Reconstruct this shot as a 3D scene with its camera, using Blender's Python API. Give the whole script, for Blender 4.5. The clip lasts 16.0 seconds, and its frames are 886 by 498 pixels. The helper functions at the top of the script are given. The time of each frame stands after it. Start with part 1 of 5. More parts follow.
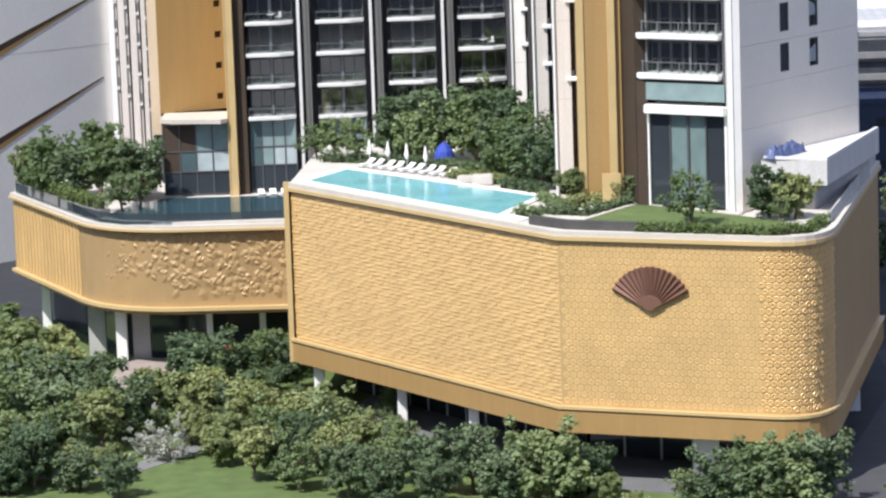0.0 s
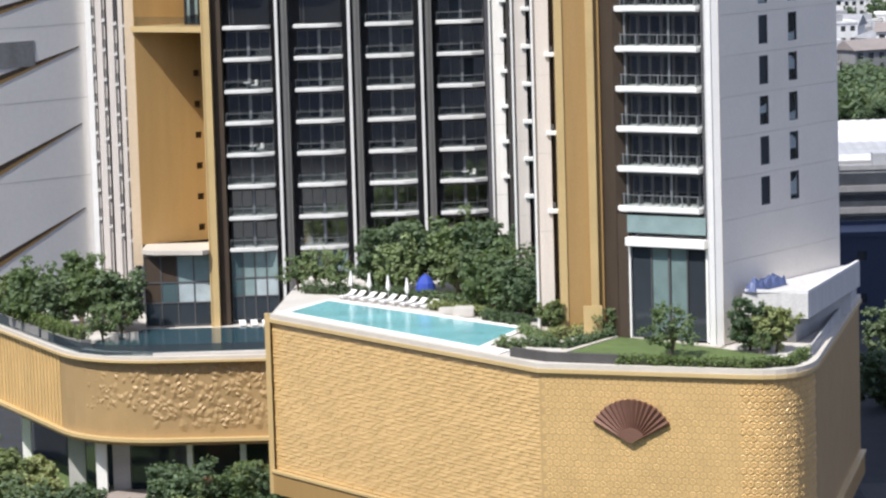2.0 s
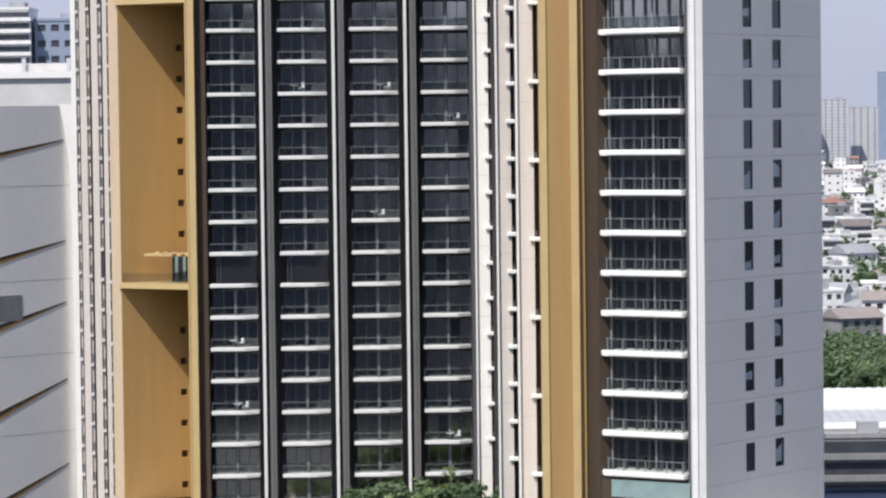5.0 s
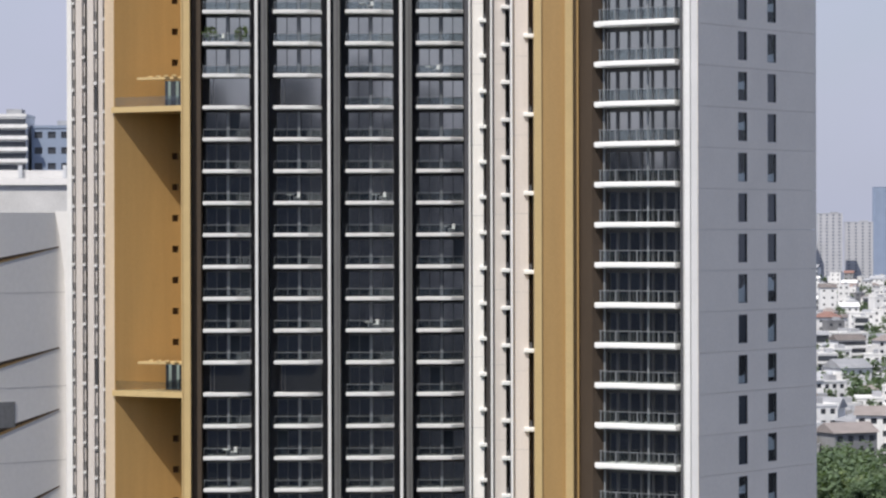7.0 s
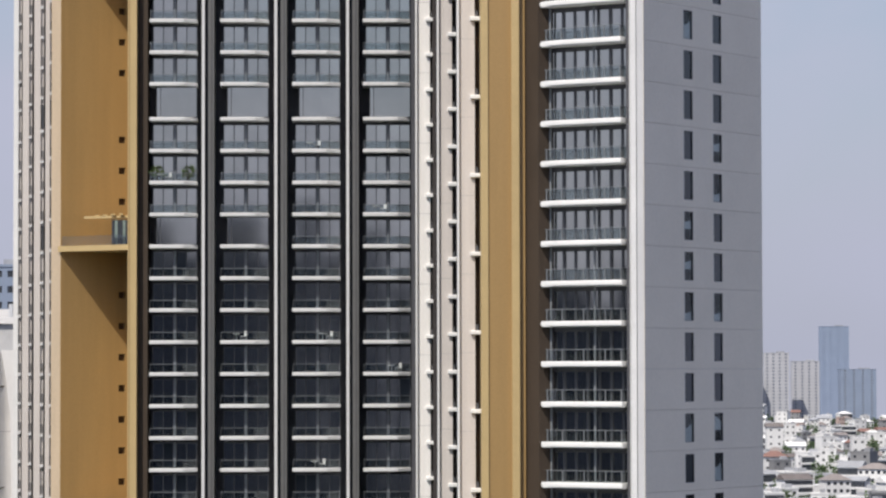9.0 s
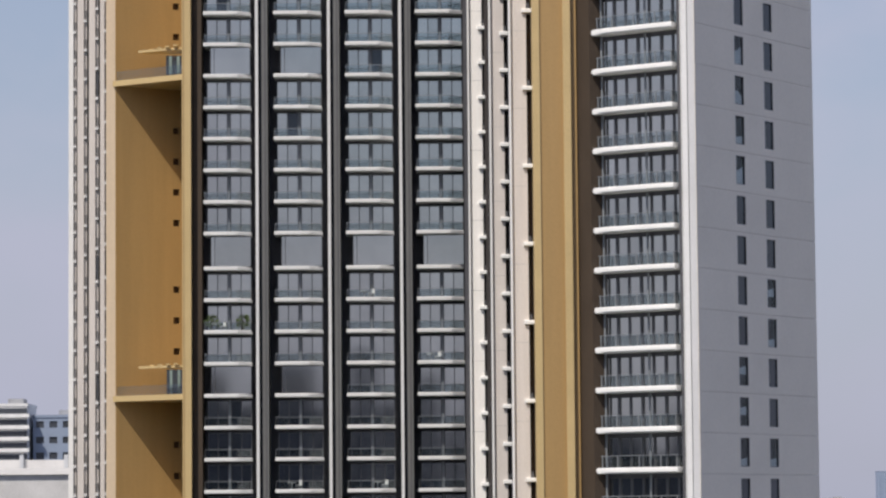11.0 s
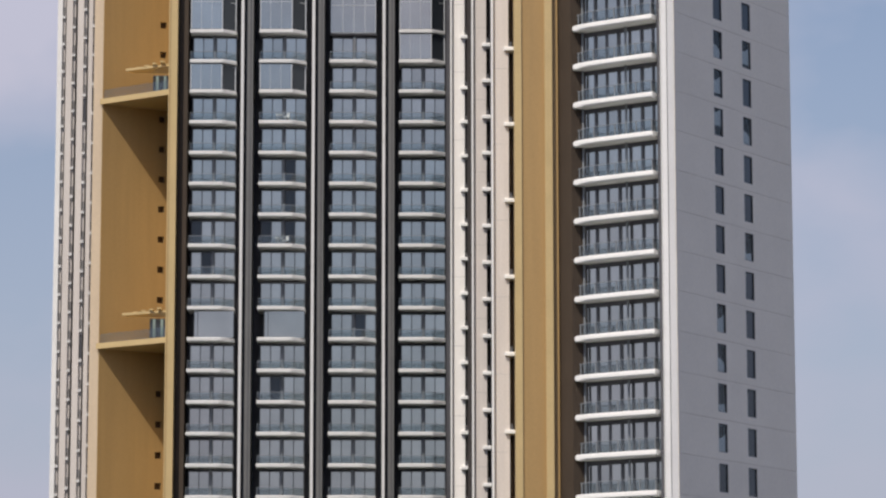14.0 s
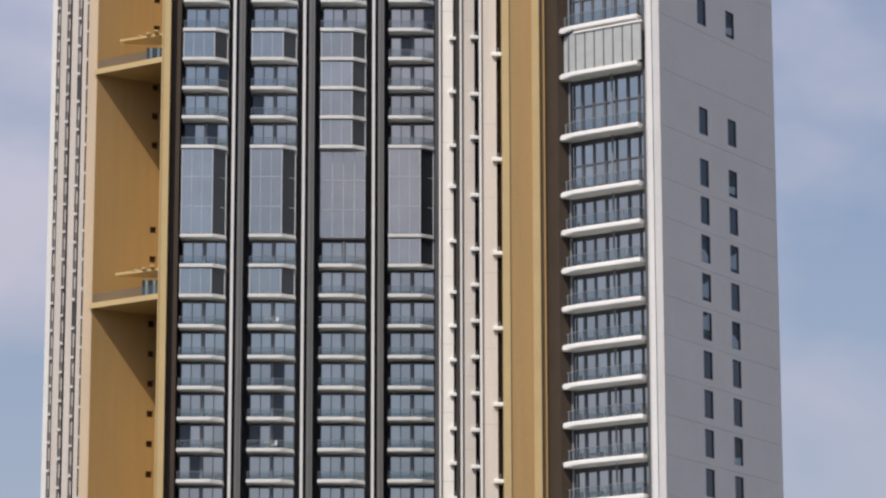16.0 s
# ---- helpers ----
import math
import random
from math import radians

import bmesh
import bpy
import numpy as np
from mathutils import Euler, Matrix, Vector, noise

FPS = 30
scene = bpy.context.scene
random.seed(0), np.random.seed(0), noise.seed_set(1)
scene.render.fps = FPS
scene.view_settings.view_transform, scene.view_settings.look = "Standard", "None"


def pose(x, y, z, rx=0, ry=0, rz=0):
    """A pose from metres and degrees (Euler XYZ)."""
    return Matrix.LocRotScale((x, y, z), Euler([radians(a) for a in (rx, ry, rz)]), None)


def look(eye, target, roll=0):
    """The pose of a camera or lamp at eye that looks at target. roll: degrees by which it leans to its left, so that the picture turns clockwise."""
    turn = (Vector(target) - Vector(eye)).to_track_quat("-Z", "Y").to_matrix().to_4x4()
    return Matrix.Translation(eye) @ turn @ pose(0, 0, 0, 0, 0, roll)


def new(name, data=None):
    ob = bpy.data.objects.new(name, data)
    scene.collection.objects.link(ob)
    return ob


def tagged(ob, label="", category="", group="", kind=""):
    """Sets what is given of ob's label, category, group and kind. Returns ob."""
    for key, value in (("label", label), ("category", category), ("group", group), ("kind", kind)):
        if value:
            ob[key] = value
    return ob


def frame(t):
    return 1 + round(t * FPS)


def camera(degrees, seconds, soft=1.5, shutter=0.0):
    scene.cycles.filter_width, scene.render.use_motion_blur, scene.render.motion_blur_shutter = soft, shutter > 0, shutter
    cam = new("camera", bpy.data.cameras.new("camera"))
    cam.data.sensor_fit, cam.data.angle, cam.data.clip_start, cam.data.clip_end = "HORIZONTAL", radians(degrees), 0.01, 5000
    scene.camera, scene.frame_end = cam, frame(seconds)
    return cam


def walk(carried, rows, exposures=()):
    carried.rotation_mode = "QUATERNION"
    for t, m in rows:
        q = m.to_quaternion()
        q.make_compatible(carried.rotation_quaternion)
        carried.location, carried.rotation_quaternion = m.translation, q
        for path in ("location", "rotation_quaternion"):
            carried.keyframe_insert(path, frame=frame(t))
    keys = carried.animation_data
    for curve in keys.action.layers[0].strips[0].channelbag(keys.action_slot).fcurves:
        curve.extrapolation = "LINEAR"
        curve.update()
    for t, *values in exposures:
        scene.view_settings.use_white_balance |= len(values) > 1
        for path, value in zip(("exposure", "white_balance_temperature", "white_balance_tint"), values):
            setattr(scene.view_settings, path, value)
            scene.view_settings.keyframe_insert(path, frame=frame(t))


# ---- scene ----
# ---- camera: one standpoint on a high floor, tilting slowly upwards ----
cam = camera(15.27, 16.0, soft=2.35)
EYE = (0.0, 0.0, 65.0)
ROWS = [
    (0.0, 0.877, -8.993, -1.94), (0.5, 0.799, -8.779, -1.867), (1.0, 0.747, -8.276, -1.812),
    (1.5, 0.588, -7.366, -1.747), (2.0, 0.478, -6.718, -1.68), (2.5, 0.424, -5.892, -1.622),
    (3.0, 0.371, -5.259, -1.576), (3.5, 0.28, -4.6, -1.321), (4.0, 0.179, -3.968, -1.088),
    (4.5, 0.172, -2.882, -0.935), (5.0, 0.136, -2.197, -0.699), (5.2, 0.136, -1.883, -0.62),
    (7.3, -0.102, -0.095, 0.0), (7.5, -0.298, 0.052, 0.012), (8.0, -0.421, 0.68, 0.123),
    (8.5, -0.791, 1.455, -0.061), (8.7, -0.938, 1.759, -0.1), (10.8, -0.011, 4.242, -0.5),
    (11.0, 0.029, 4.692, -0.508), (11.5, 0.044, 5.544, -0.487), (12.0, -0.038, 5.949, -0.329),
    (12.5, -0.015, 6.864, -0.373), (13.0, -0.205, 7.646, -0.227), (13.5, -0.274, 8.486, -0.137),
    (14.0, -0.292, 9.287, -0.043), (14.5, -0.326, 10.069, -0.136), (15.0, -0.323, 11.134, -0.135),
    (15.5, -0.451, 11.934, -0.062), (16.0, -0.491, 12.826, -0.088),
]
walk(cam, [(t, pose(*EYE, 0, 0, yaw) @ pose(0, 0, 0, 90 + pitch, 0, 0) @ pose(0, 0, 0, 0, 0, roll))
           for t, yaw, pitch, roll in ROWS],
     [(0.0, 0.42, 6100, 11), (3.0, 0.25, 6190, 11), (5.0, 0.21, 6240, 11), (7.5, 0.05, 6350, 11), (8.5, 0.0, 6400, 11), (11.0, -0.10, 6500, 12), (16.0, -0.14, 6650, 12)])

# ---- light: hazy sun from the left, slightly in front of the towers ----
SUN_TO = Vector((-0.58, -0.81, 1.44)).normalized()
world = bpy.data.worlds.new("sky")
scene.world = world
world.use_nodes = True
wn, wl = world.node_tree.nodes, world.node_tree.links
wn.clear()
sky = wn.new("ShaderNodeTexSky")
sky.sky_type, sky.sun_disc = "NISHITA", False
sky.sun_elevation = math.asin(SUN_TO.z)
sky.sun_rotation = math.atan2(SUN_TO.x, SUN_TO.y)
sky.air_density, sky.dust_density, sky.ozone_density = 1.0, 1.2, 3.0
co = wn.new("ShaderNodeTexCoord")
mp = wn.new("ShaderNodeMapping")
mp.inputs["Scale"].default_value = (3.0, 3.0, 5.0)
mp.inputs["Location"].default_value = (0.35, 0.0, 0.12)
cl = wn.new("ShaderNodeTexNoise")
cl.inputs["Scale"].default_value, cl.inputs["Detail"].default_value = 2.2, 5.0
rp = wn.new("ShaderNodeValToRGB")
rp.color_ramp.elements[0].position, rp.color_ramp.elements[1].position = 0.42, 0.66
mixc = wn.new("ShaderNodeMixRGB")
mixc.inputs["Color2"].default_value = (5.2, 5.3, 6.5, 1)
bg = wn.new("ShaderNodeBackground")
bg.inputs["Strength"].default_value = 0.12
out = wn.new("ShaderNodeOutputWorld")
wl.new(co.outputs["Generated"], mp.inputs["Vector"])
wl.new(mp.outputs["Vector"], cl.inputs["Vector"])
wl.new(cl.outputs["Fac"], rp.inputs["Fac"])
wl.new(rp.outputs["Color"], mixc.inputs["Fac"])
wl.new(sky.outputs["Color"], mixc.inputs["Color1"])
# haze that thickens towards the horizon
sep = wn.new("ShaderNodeSeparateXYZ")
hz = wn.new("ShaderNodeMapRange")
hz.inputs["From Min"].default_value, hz.inputs["From Max"].default_value = 0.0, 0.34
hz.inputs["To Min"].default_value, hz.inputs["To Max"].default_value = 0.92, 0.0
mixh = wn.new("ShaderNodeMixRGB")
mixh.inputs["Color2"].default_value = (3.75, 3.9, 4.85, 1)
wl.new(co.outputs["Generated"], sep.inputs[0])
wl.new(sep.outputs["Z"], hz.inputs["Value"])
wl.new(hz.outputs["Result"], mixh.inputs["Fac"])
wl.new(mixc.outputs["Color"], mixh.inputs["Color1"])
wl.new(mixh.outputs["Color"], bg.inputs["Color"])
wl.new(bg.outputs["Background"], out.inputs["Surface"])
sun = new("sun", bpy.data.lights.new("sun", "SUN"))
sun.data.energy, sun.data.angle, sun.data.color = 5.0, radians(0.6), (1.0, 0.94, 0.84)
sun.matrix_world = look(tuple(SUN_TO * 100), (0, 0, 0))


# ---- materials ----
def mat(name, color, rough=0.6, metal=0.0, var=0.15, scale=1.0, bump=0.1, spec=0.5, stain=0.0, rand=0.0, streak=False):
    """A surface with variation at two scales, fine relief and, if wanted, rain streaks."""
    m = bpy.data.materials.new(name)
    m.use_nodes = True
    n, l = m.node_tree.nodes, m.node_tree.links
    b = n["Principled BSDF"]
    b.inputs["Roughness"].default_value = rough
    b.inputs["Metallic"].default_value = metal
    b.inputs["Specular IOR Level"].default_value = spec
    tc = n.new("ShaderNodeTexCoord")
    geo = n.new("ShaderNodeNewGeometry")
    a = n.new("ShaderNodeTexNoise")
    a.inputs["Scale"].default_value, a.inputs["Detail"].default_value = 0.35 * scale, 4
    c = n.new("ShaderNodeTexNoise")
    c.inputs["Scale"].default_value, c.inputs["Detail"].default_value = 6.0 * scale, 6
    if streak:
        mp = n.new("ShaderNodeMapping")
        mp.inputs["Scale"].default_value = (1.0, 1.0, 0.06)
        l.new(geo.outputs["Position"], mp.inputs["Vector"])
        l.new(mp.outputs["Vector"], a.inputs["Vector"])
        a.inputs["Scale"].default_value = 1.3 * scale
    else:
        l.new(geo.outputs["Position"], a.inputs["Vector"])
    l.new(geo.outputs["Position"], c.inputs["Vector"])
    add = n.new("ShaderNodeMath")
    add.operation = "ADD"
    l.new(a.outputs["Fac"], add.inputs[0])
    l.new(c.outputs["Fac"], add.inputs[1])
    last = add.outputs[0]
    if rand:
        oi = n.new("ShaderNodeObjectInfo")
        mu = n.new("ShaderNodeMath")
        mu.operation = "MULTIPLY_ADD"
        mu.inputs[1].default_value = rand
        l.new(oi.outputs["Random"], mu.inputs[0])
        l.new(last, mu.inputs[2])
        sb = n.new("ShaderNodeMath")
        sb.operation = "SUBTRACT"
        sb.inputs[1].default_value = rand / 2
        l.new(mu.outputs[0], sb.inputs[0])
        last = sb.outputs[0]
    r = n.new("ShaderNodeMapRange")
    r.inputs["From Min"].default_value, r.inputs["From Max"].default_value = 0.6, 1.4
    r.inputs["To Min"].default_value, r.inputs["To Max"].default_value = 1 - var, 1 + var
    l.new(last, r.inputs["Value"])
    mx = n.new("ShaderNodeVectorMath")
    mx.operation = "SCALE"
    mx.inputs[0].default_value = color
    l.new(r.outputs["Result"], mx.inputs["Scale"])
    l.new(mx.outputs["Vector"], b.inputs["Base Color"])
    if bump:
        bp = n.new("ShaderNodeBump")
        bp.inputs["Strength"].default_value, bp.inputs["Distance"].default_value = bump, 0.05
        l.new(c.outputs["Fac"], bp.inputs["Height"])
        l.new(bp.outputs["Normal"], b.inputs["Normal"])
    return m


def leaf_mat(name, color):
    m = mat(name, color, 0.55, 0, 0.45, 1.2, 0, 0.3)
    n, l = m.node_tree.nodes, m.node_tree.links
    b = n["Principled BSDF"]
    tr = n.new("ShaderNodeBsdfTranslucent")
    tr.inputs["Color"].default_value = (color[0] * 1.5, color[1] * 1.5, color[2] * 0.8, 1)
    mx = n.new("ShaderNodeMixShader")
    mx.inputs["Fac"].default_value = 0.38
    geo = n.new("ShaderNodeNewGeometry")
    hue = n.new("ShaderNodeHueSaturation")
    mr = n.new("ShaderNodeMapRange")
    mr.inputs["To Min"].default_value, mr.inputs["To Max"].default_value = 0.75, 1.35
    l.new(geo.outputs["Random Per Island"], mr.inputs["Value"])
    l.new(mr.outputs["Result"], hue.inputs["Value"])
    src = b.inputs["Base Color"].links[0].from_socket
    info = n.new("ShaderNodeObjectInfo")
    tone = n.new("ShaderNodeMapRange")
    tone.inputs["To Min"].default_value, tone.inputs["To Max"].default_value = 0.472, 0.518
    l.new(info.outputs["Random"], tone.inputs["Value"])
    l.new(tone.outputs["Result"], hue.inputs["Hue"])
    lift = n.new("ShaderNodeHueSaturation")
    amount = n.new("ShaderNodeMapRange")
    amount.inputs["To Min"].default_value, amount.inputs["To Max"].default_value = 1.45, 0.8
    l.new(info.outputs["Random"], amount.inputs["Value"])
    l.new(amount.outputs["Result"], lift.inputs["Value"])
    lift.inputs["Saturation"].default_value = 0.92
    l.new(src, lift.inputs["Color"])
    l.new(lift.outputs["Color"], hue.inputs["Color"])
    l.new(hue.outputs["Color"], b.inputs["Base Color"])
    l.new(b.outputs["BSDF"], mx.inputs[1])
    l.new(tr.outputs["BSDF"], mx.inputs[2])
    l.new(mx.outputs["Shader"], n["Material Output"].inputs["Surface"])
    return m


def clear_glass(name, tint=(0.75, 0.85, 0.85), alpha=0.35):
    """Thin railing glass: mostly see-through, with real gloss."""
    m = bpy.data.materials.new(name)
    m.use_nodes = True
    n, l = m.node_tree.nodes, m.node_tree.links
    n.remove(n["Principled BSDF"])
    t = n.new("ShaderNodeBsdfTransparent")
    t.inputs["Color"].default_value = (*tint, 1)
    g = n.new("ShaderNodeBsdfGlossy")
    g.inputs["Roughness"].default_value = 0.05
    g.inputs["Color"].default_value = (0.8, 0.85, 0.88, 1)
    mx = n.new("ShaderNodeMixShader")
    mx.inputs["Fac"].default_value = alpha
    l.new(t.outputs["BSDF"], mx.inputs[1])
    l.new(g.outputs["BSDF"], mx.inputs[2])
    l.new(mx.outputs["Shader"], n["Material Output"].inputs["Surface"])
    return m


GOLD = mat("gold_cladding", (0.385, 0.245, 0.098), 0.42, 0.15, 0.10, 1.0, 0.05, streak=True)
GOLD_LIGHT = mat("pale_gold_metal", (0.55, 0.405, 0.195), 0.4, 0.1, 0.10, 1.0, 0.05)
GOLD_TILE = mat("gold_tile", (0.60, 0.40, 0.17), 0.4, 0.1, 0.12, 1.0, 0.08, rand=0.25)
GOLD_MID = mat("gold_wall_panel", (0.47, 0.318, 0.143), 0.45, 0.1, 0.12, 1.0, 0.08)
GOLD_BACK = mat("gold_backing", (0.38, 0.255, 0.118), 0.5, 0.1, 0.12, 1.0, 0.08)
# ivory darkened for fins that catch less light
IVORY_DIM = mat("ivory_dimmed_panel", (0.62, 0.57, 0.53), 0.6, 0, 0.12, 1.0, 0.06, streak=True)
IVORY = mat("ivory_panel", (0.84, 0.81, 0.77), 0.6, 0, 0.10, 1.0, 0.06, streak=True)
WHITE = mat("white_render", (0.79, 0.78, 0.76), 0.55, 0, 0.08, 1.0, 0.05)
SLAB = mat("balcony_white", (0.65, 0.645, 0.64), 0.55, 0, 0.10, 1.0, 0.05)
GREY_PANEL = mat("grey_panel", (0.86, 0.785, 0.68), 0.6, 0, 0.06, 0.6, 0.05, rand=0.2)
PIER = mat("pier_grey", (0.16, 0.157, 0.152), 0.45, 0.2, 0.12, 1.0, 0.05)
DARK = mat("dark_metal", (0.084, 0.084, 0.093), 0.6, 0.0, 0.2, 1.0, 0.05, spec=0.2)
BROWN = mat("bronze_panel", (0.064, 0.048, 0.036), 0.6, 0.0, 0.15, 1.0, 0.05, spec=0.15)
FRAME = mat("window_frame_grey", (0.10, 0.10, 0.105), 0.45, 0.3, 0.1)
ALU = mat("aluminium", (0.55, 0.56, 0.57), 0.4, 0.4, 0.1)
GLASS = mat("tinted_reflecting_glass", (0.49, 0.49, 0.46), 0.06, 0.97, 0.14, 0.05, 0.0, rand=0.45)
GLASS_DARK = mat("dark_glass", (0.055, 0.065, 0.078), 0.08, 0.4, 0.2, 0.05, 0.0, rand=0.6)
CURTAIN_TEAL = mat("pale_teal_curtain", (0.20, 0.275, 0.275), 0.6, 0, 0.25, 2.0, 0.2)
# pale colour painted on lobby panes for a white reflection
PANE_REFLECT = mat("painted_pane_reflection", (0.36, 0.42, 0.44), 0.6, 0, 0.25, 2.0, 0.2)
GLASS_TEAL = mat("teal_glass", (0.13, 0.20, 0.215), 0.1, 0.5, 0.1, 0.6, 0.0)
CURTAIN = mat("grey_curtain", (0.42, 0.44, 0.45), 0.9, 0, 0.15, 2.0, 0.2, rand=0.5)
RAIL_GLASS = clear_glass("railing_glass", (0.84, 0.87, 0.875), 0.06)
# near-black colour standing for shade in fin gaps and window rooms
DEEP_SHADE = mat("deep_shade_dark", (0.058, 0.052, 0.050), 0.9, 0, 0.2, spec=0.02)
PLANTER = mat("dark_planter_stone", (0.06, 0.058, 0.055), 0.8, 0, 0.3, 1.5, 0.2)
STONE = mat("pale_stone_paving", (0.52, 0.49, 0.455), 0.7, 0, 0.15, 1.5, 0.1)
COPING = mat("pale_coping", (0.52, 0.48, 0.425), 0.6, 0, 0.12, 1.0, 0.08)
CONCRETE = mat("concrete", (0.42, 0.41, 0.40), 0.8, 0, 0.2, 1.0, 0.15)
ASPHALT = mat("asphalt", (0.055, 0.055, 0.06), 0.9, 0, 0.25, 1.0, 0.2)
GRASS = mat("grass", (0.085, 0.125, 0.035), 0.9, 0, 0.4, 1.5, 0.6)
SOIL = mat("garden_soil", (0.05, 0.06, 0.03), 0.95, 0, 0.4, 1.5, 0.6)
TRUNK = mat("bark", (0.13, 0.10, 0.07), 0.9, 0, 0.3, 4.0, 0.5)
LEAF_A = leaf_mat("leaf_green", (0.136, 0.190, 0.084))
LEAF_B = leaf_mat("leaf_dark", (0.096, 0.142, 0.074))
LEAF_C = leaf_mat("leaf_yellowish", (0.188, 0.228, 0.092))
LEAF_HEDGE = leaf_mat("leaf_hedge", (0.105, 0.155, 0.05))
LEAF_SILVER = leaf_mat("leaf_silver", (0.30, 0.31, 0.30))
LEAF_RED = leaf_mat("leaf_reddish", (0.24, 0.10, 0.07))
RAIL = mat("railing_metal", (0.22, 0.23, 0.24), 0.45, 0.2, 0.1)
POST = mat("post_grey_metal", (0.19, 0.20, 0.215), 0.5, 0.1, 0.1)
# pale pane colour, with distance haze painted in
FAR_PANE = mat("hazed_far_window", (0.20, 0.22, 0.26), 0.3, 0, 0.2, 1.0, 0)
POOL = mat("pool_water", (0.22, 0.52, 0.57), 0.10, 0, 0.28, 0.6, 0.35, 0.7)
POOL_DARK = mat("dark_pool_water", (0.035, 0.075, 0.095), 0.05, 0, 0.15, 1.2, 0.08, 0.8)
TARP = mat("blue_tarp", (0.075, 0.10, 0.21), 0.5, 0, 0.4, 1.5, 0.3)
BLUE = mat("blue_canvas", (0.025, 0.055, 0.33), 0.7, 0, 0.15)
# navy that carries the shade of the building at right
SHADE_NAVY = mat("shade_navy", (0.03, 0.045, 0.09), 0.6, 0, 0.2, 0.5)
MAUVE = mat("fan_metal", (0.20, 0.105, 0.075), 0.45, 0.3, 0.15)
MALL = mat("mall_white_panel", (0.80, 0.78, 0.76), 0.5, 0, 0.05, 0.3, 0.03)
CITY_W = mat("city_white", (0.74, 0.73, 0.715), 0.8, 0, 0.15, 0.4, 0.1, rand=0.5, streak=True)
CITY_P = mat("city_pink", (0.46, 0.35, 0.31), 0.8, 0, 0.15, 0.4, 0.1, streak=True)
CITY_G = mat("city_grey", (0.24, 0.24, 0.245), 0.8, 0, 0.2, 0.4, 0.1, rand=0.6, streak=True)
# distance haze is mixed into the next two wall colours
CITY_FAR = mat("city_hazed_pale", (0.46, 0.46, 0.48), 0.8, 0, 0.08, 0.2, 0)
CITY_HAZE = mat("city_hazed_blue_grey", (0.24, 0.29, 0.38), 0.7, 0, 0.08, 0.2, 0)
ROOF_R = mat("roof_red", (0.24, 0.135, 0.11), 0.8, 0, 0.25, 0.8, 0.3, rand=0.4)
ROOF_B = mat("roof_brown_grey", (0.20, 0.175, 0.165), 0.8, 0, 0.3, 0.8, 0.3, rand=0.8)
ROOF_G = mat("roof_grey", (0.30, 0.305, 0.32), 0.7, 0, 0.25, 0.8, 0.3, rand=0.6)
WINDOW_DARK = mat("city_window", (0.05, 0.055, 0.065), 0.25, 0, 0.3, 1.0, 0)


# ---- small builders ----
def mesh_of(name, bm, material):
    me = bpy.data.meshes.new(name)
    bm.normal_update()
    bm.to_mesh(me)
    bm.free()
    for m in material if isinstance(material, (list, tuple)) else (material,):
        me.materials.append(m)
    return me


def part(name, bm, material, parent, label=""):
    ob = new(name, mesh_of(name, bm, material))
    ob.parent = parent
    return tagged(ob, label)


def link(name, me, parent, m=None, label=""):
    """One more object on a shared mesh, under a thing or a part."""
    ob = new(name, me)
    ob.parent = parent
    if m is not None:
        ob.matrix_basis = m
    return tagged(ob, label)


def thing(name, label, category, group="", loc=(0, 0, 0), kind=""):
    ob = new(name)
    ob.location = loc
    ob.empty_display_size = 0.3
    return tagged(ob, label, category, group, kind)


def solid(name, bm, material, label, category, group="", kind=""):
    return tagged(new(name, mesh_of(name, bm, material)), label, category, group, kind)


def box(bm, x0, x1, y0, y1, z0, z1, mi=0):
    v = [bm.verts.new(c) for c in ((x0, y0, z0), (x1, y0, z0), (x1, y1, z0), (x0, y1, z0),
                                   (x0, y0, z1), (x1, y0, z1), (x1, y1, z1), (x0, y1, z1))]
    for q in ((3, 2, 1, 0), (4, 5, 6, 7), (0, 1, 5, 4), (1, 2, 6, 5), (2, 3, 7, 6), (3, 0, 4, 7)):
        bm.faces.new([v[i] for i in q]).material_index = mi
    return bm


def prism(bm, poly, z0, z1, mi=0):
    """Upright prism over a plan polygon given anticlockwise."""
    a = [bm.verts.new((x, y, z0)) for x, y in poly]
    b = [bm.verts.new((x, y, z1)) for x, y in poly]
    n = len(poly)
    bm.faces.new(a[::-1]).material_index = mi
    bm.faces.new(b).material_index = mi
    for i in range(n):
        bm.faces.new((a[i], a[(i + 1) % n], b[(i + 1) % n], b[i])).material_index = mi
    return bm


def strip(bm, path, z0, z1, front, back, mi=0):
    """A wall or ledge along a plan path; front and back are offsets to the path's right and left."""
    pts = [Vector(p) for p in path]
    off = []
    for i, p in enumerate(pts):
        d = (pts[min(i + 1, len(pts) - 1)] - pts[max(i - 1, 0)]).normalized()
        off.append(Vector((d.y, -d.x)))
    rings = []
    for p, o in zip(pts, off):
        f, b = p + o * front, p - o * back
        rings.append([bm.verts.new((f.x, f.y, z0)), bm.verts.new((f.x, f.y, z1)),
                      bm.verts.new((b.x, b.y, z1)), bm.verts.new((b.x, b.y, z0))])
    for r, s in zip(rings, rings[1:]):
        for i in range(4):
            j = (i + 1) % 4
            bm.faces.new((r[i], s[i], s[j], r[j])).material_index = mi
    bm.faces.new(rings[0]).material_index = mi
    bm.faces.new(rings[-1][::-1]).material_index = mi
    return bm


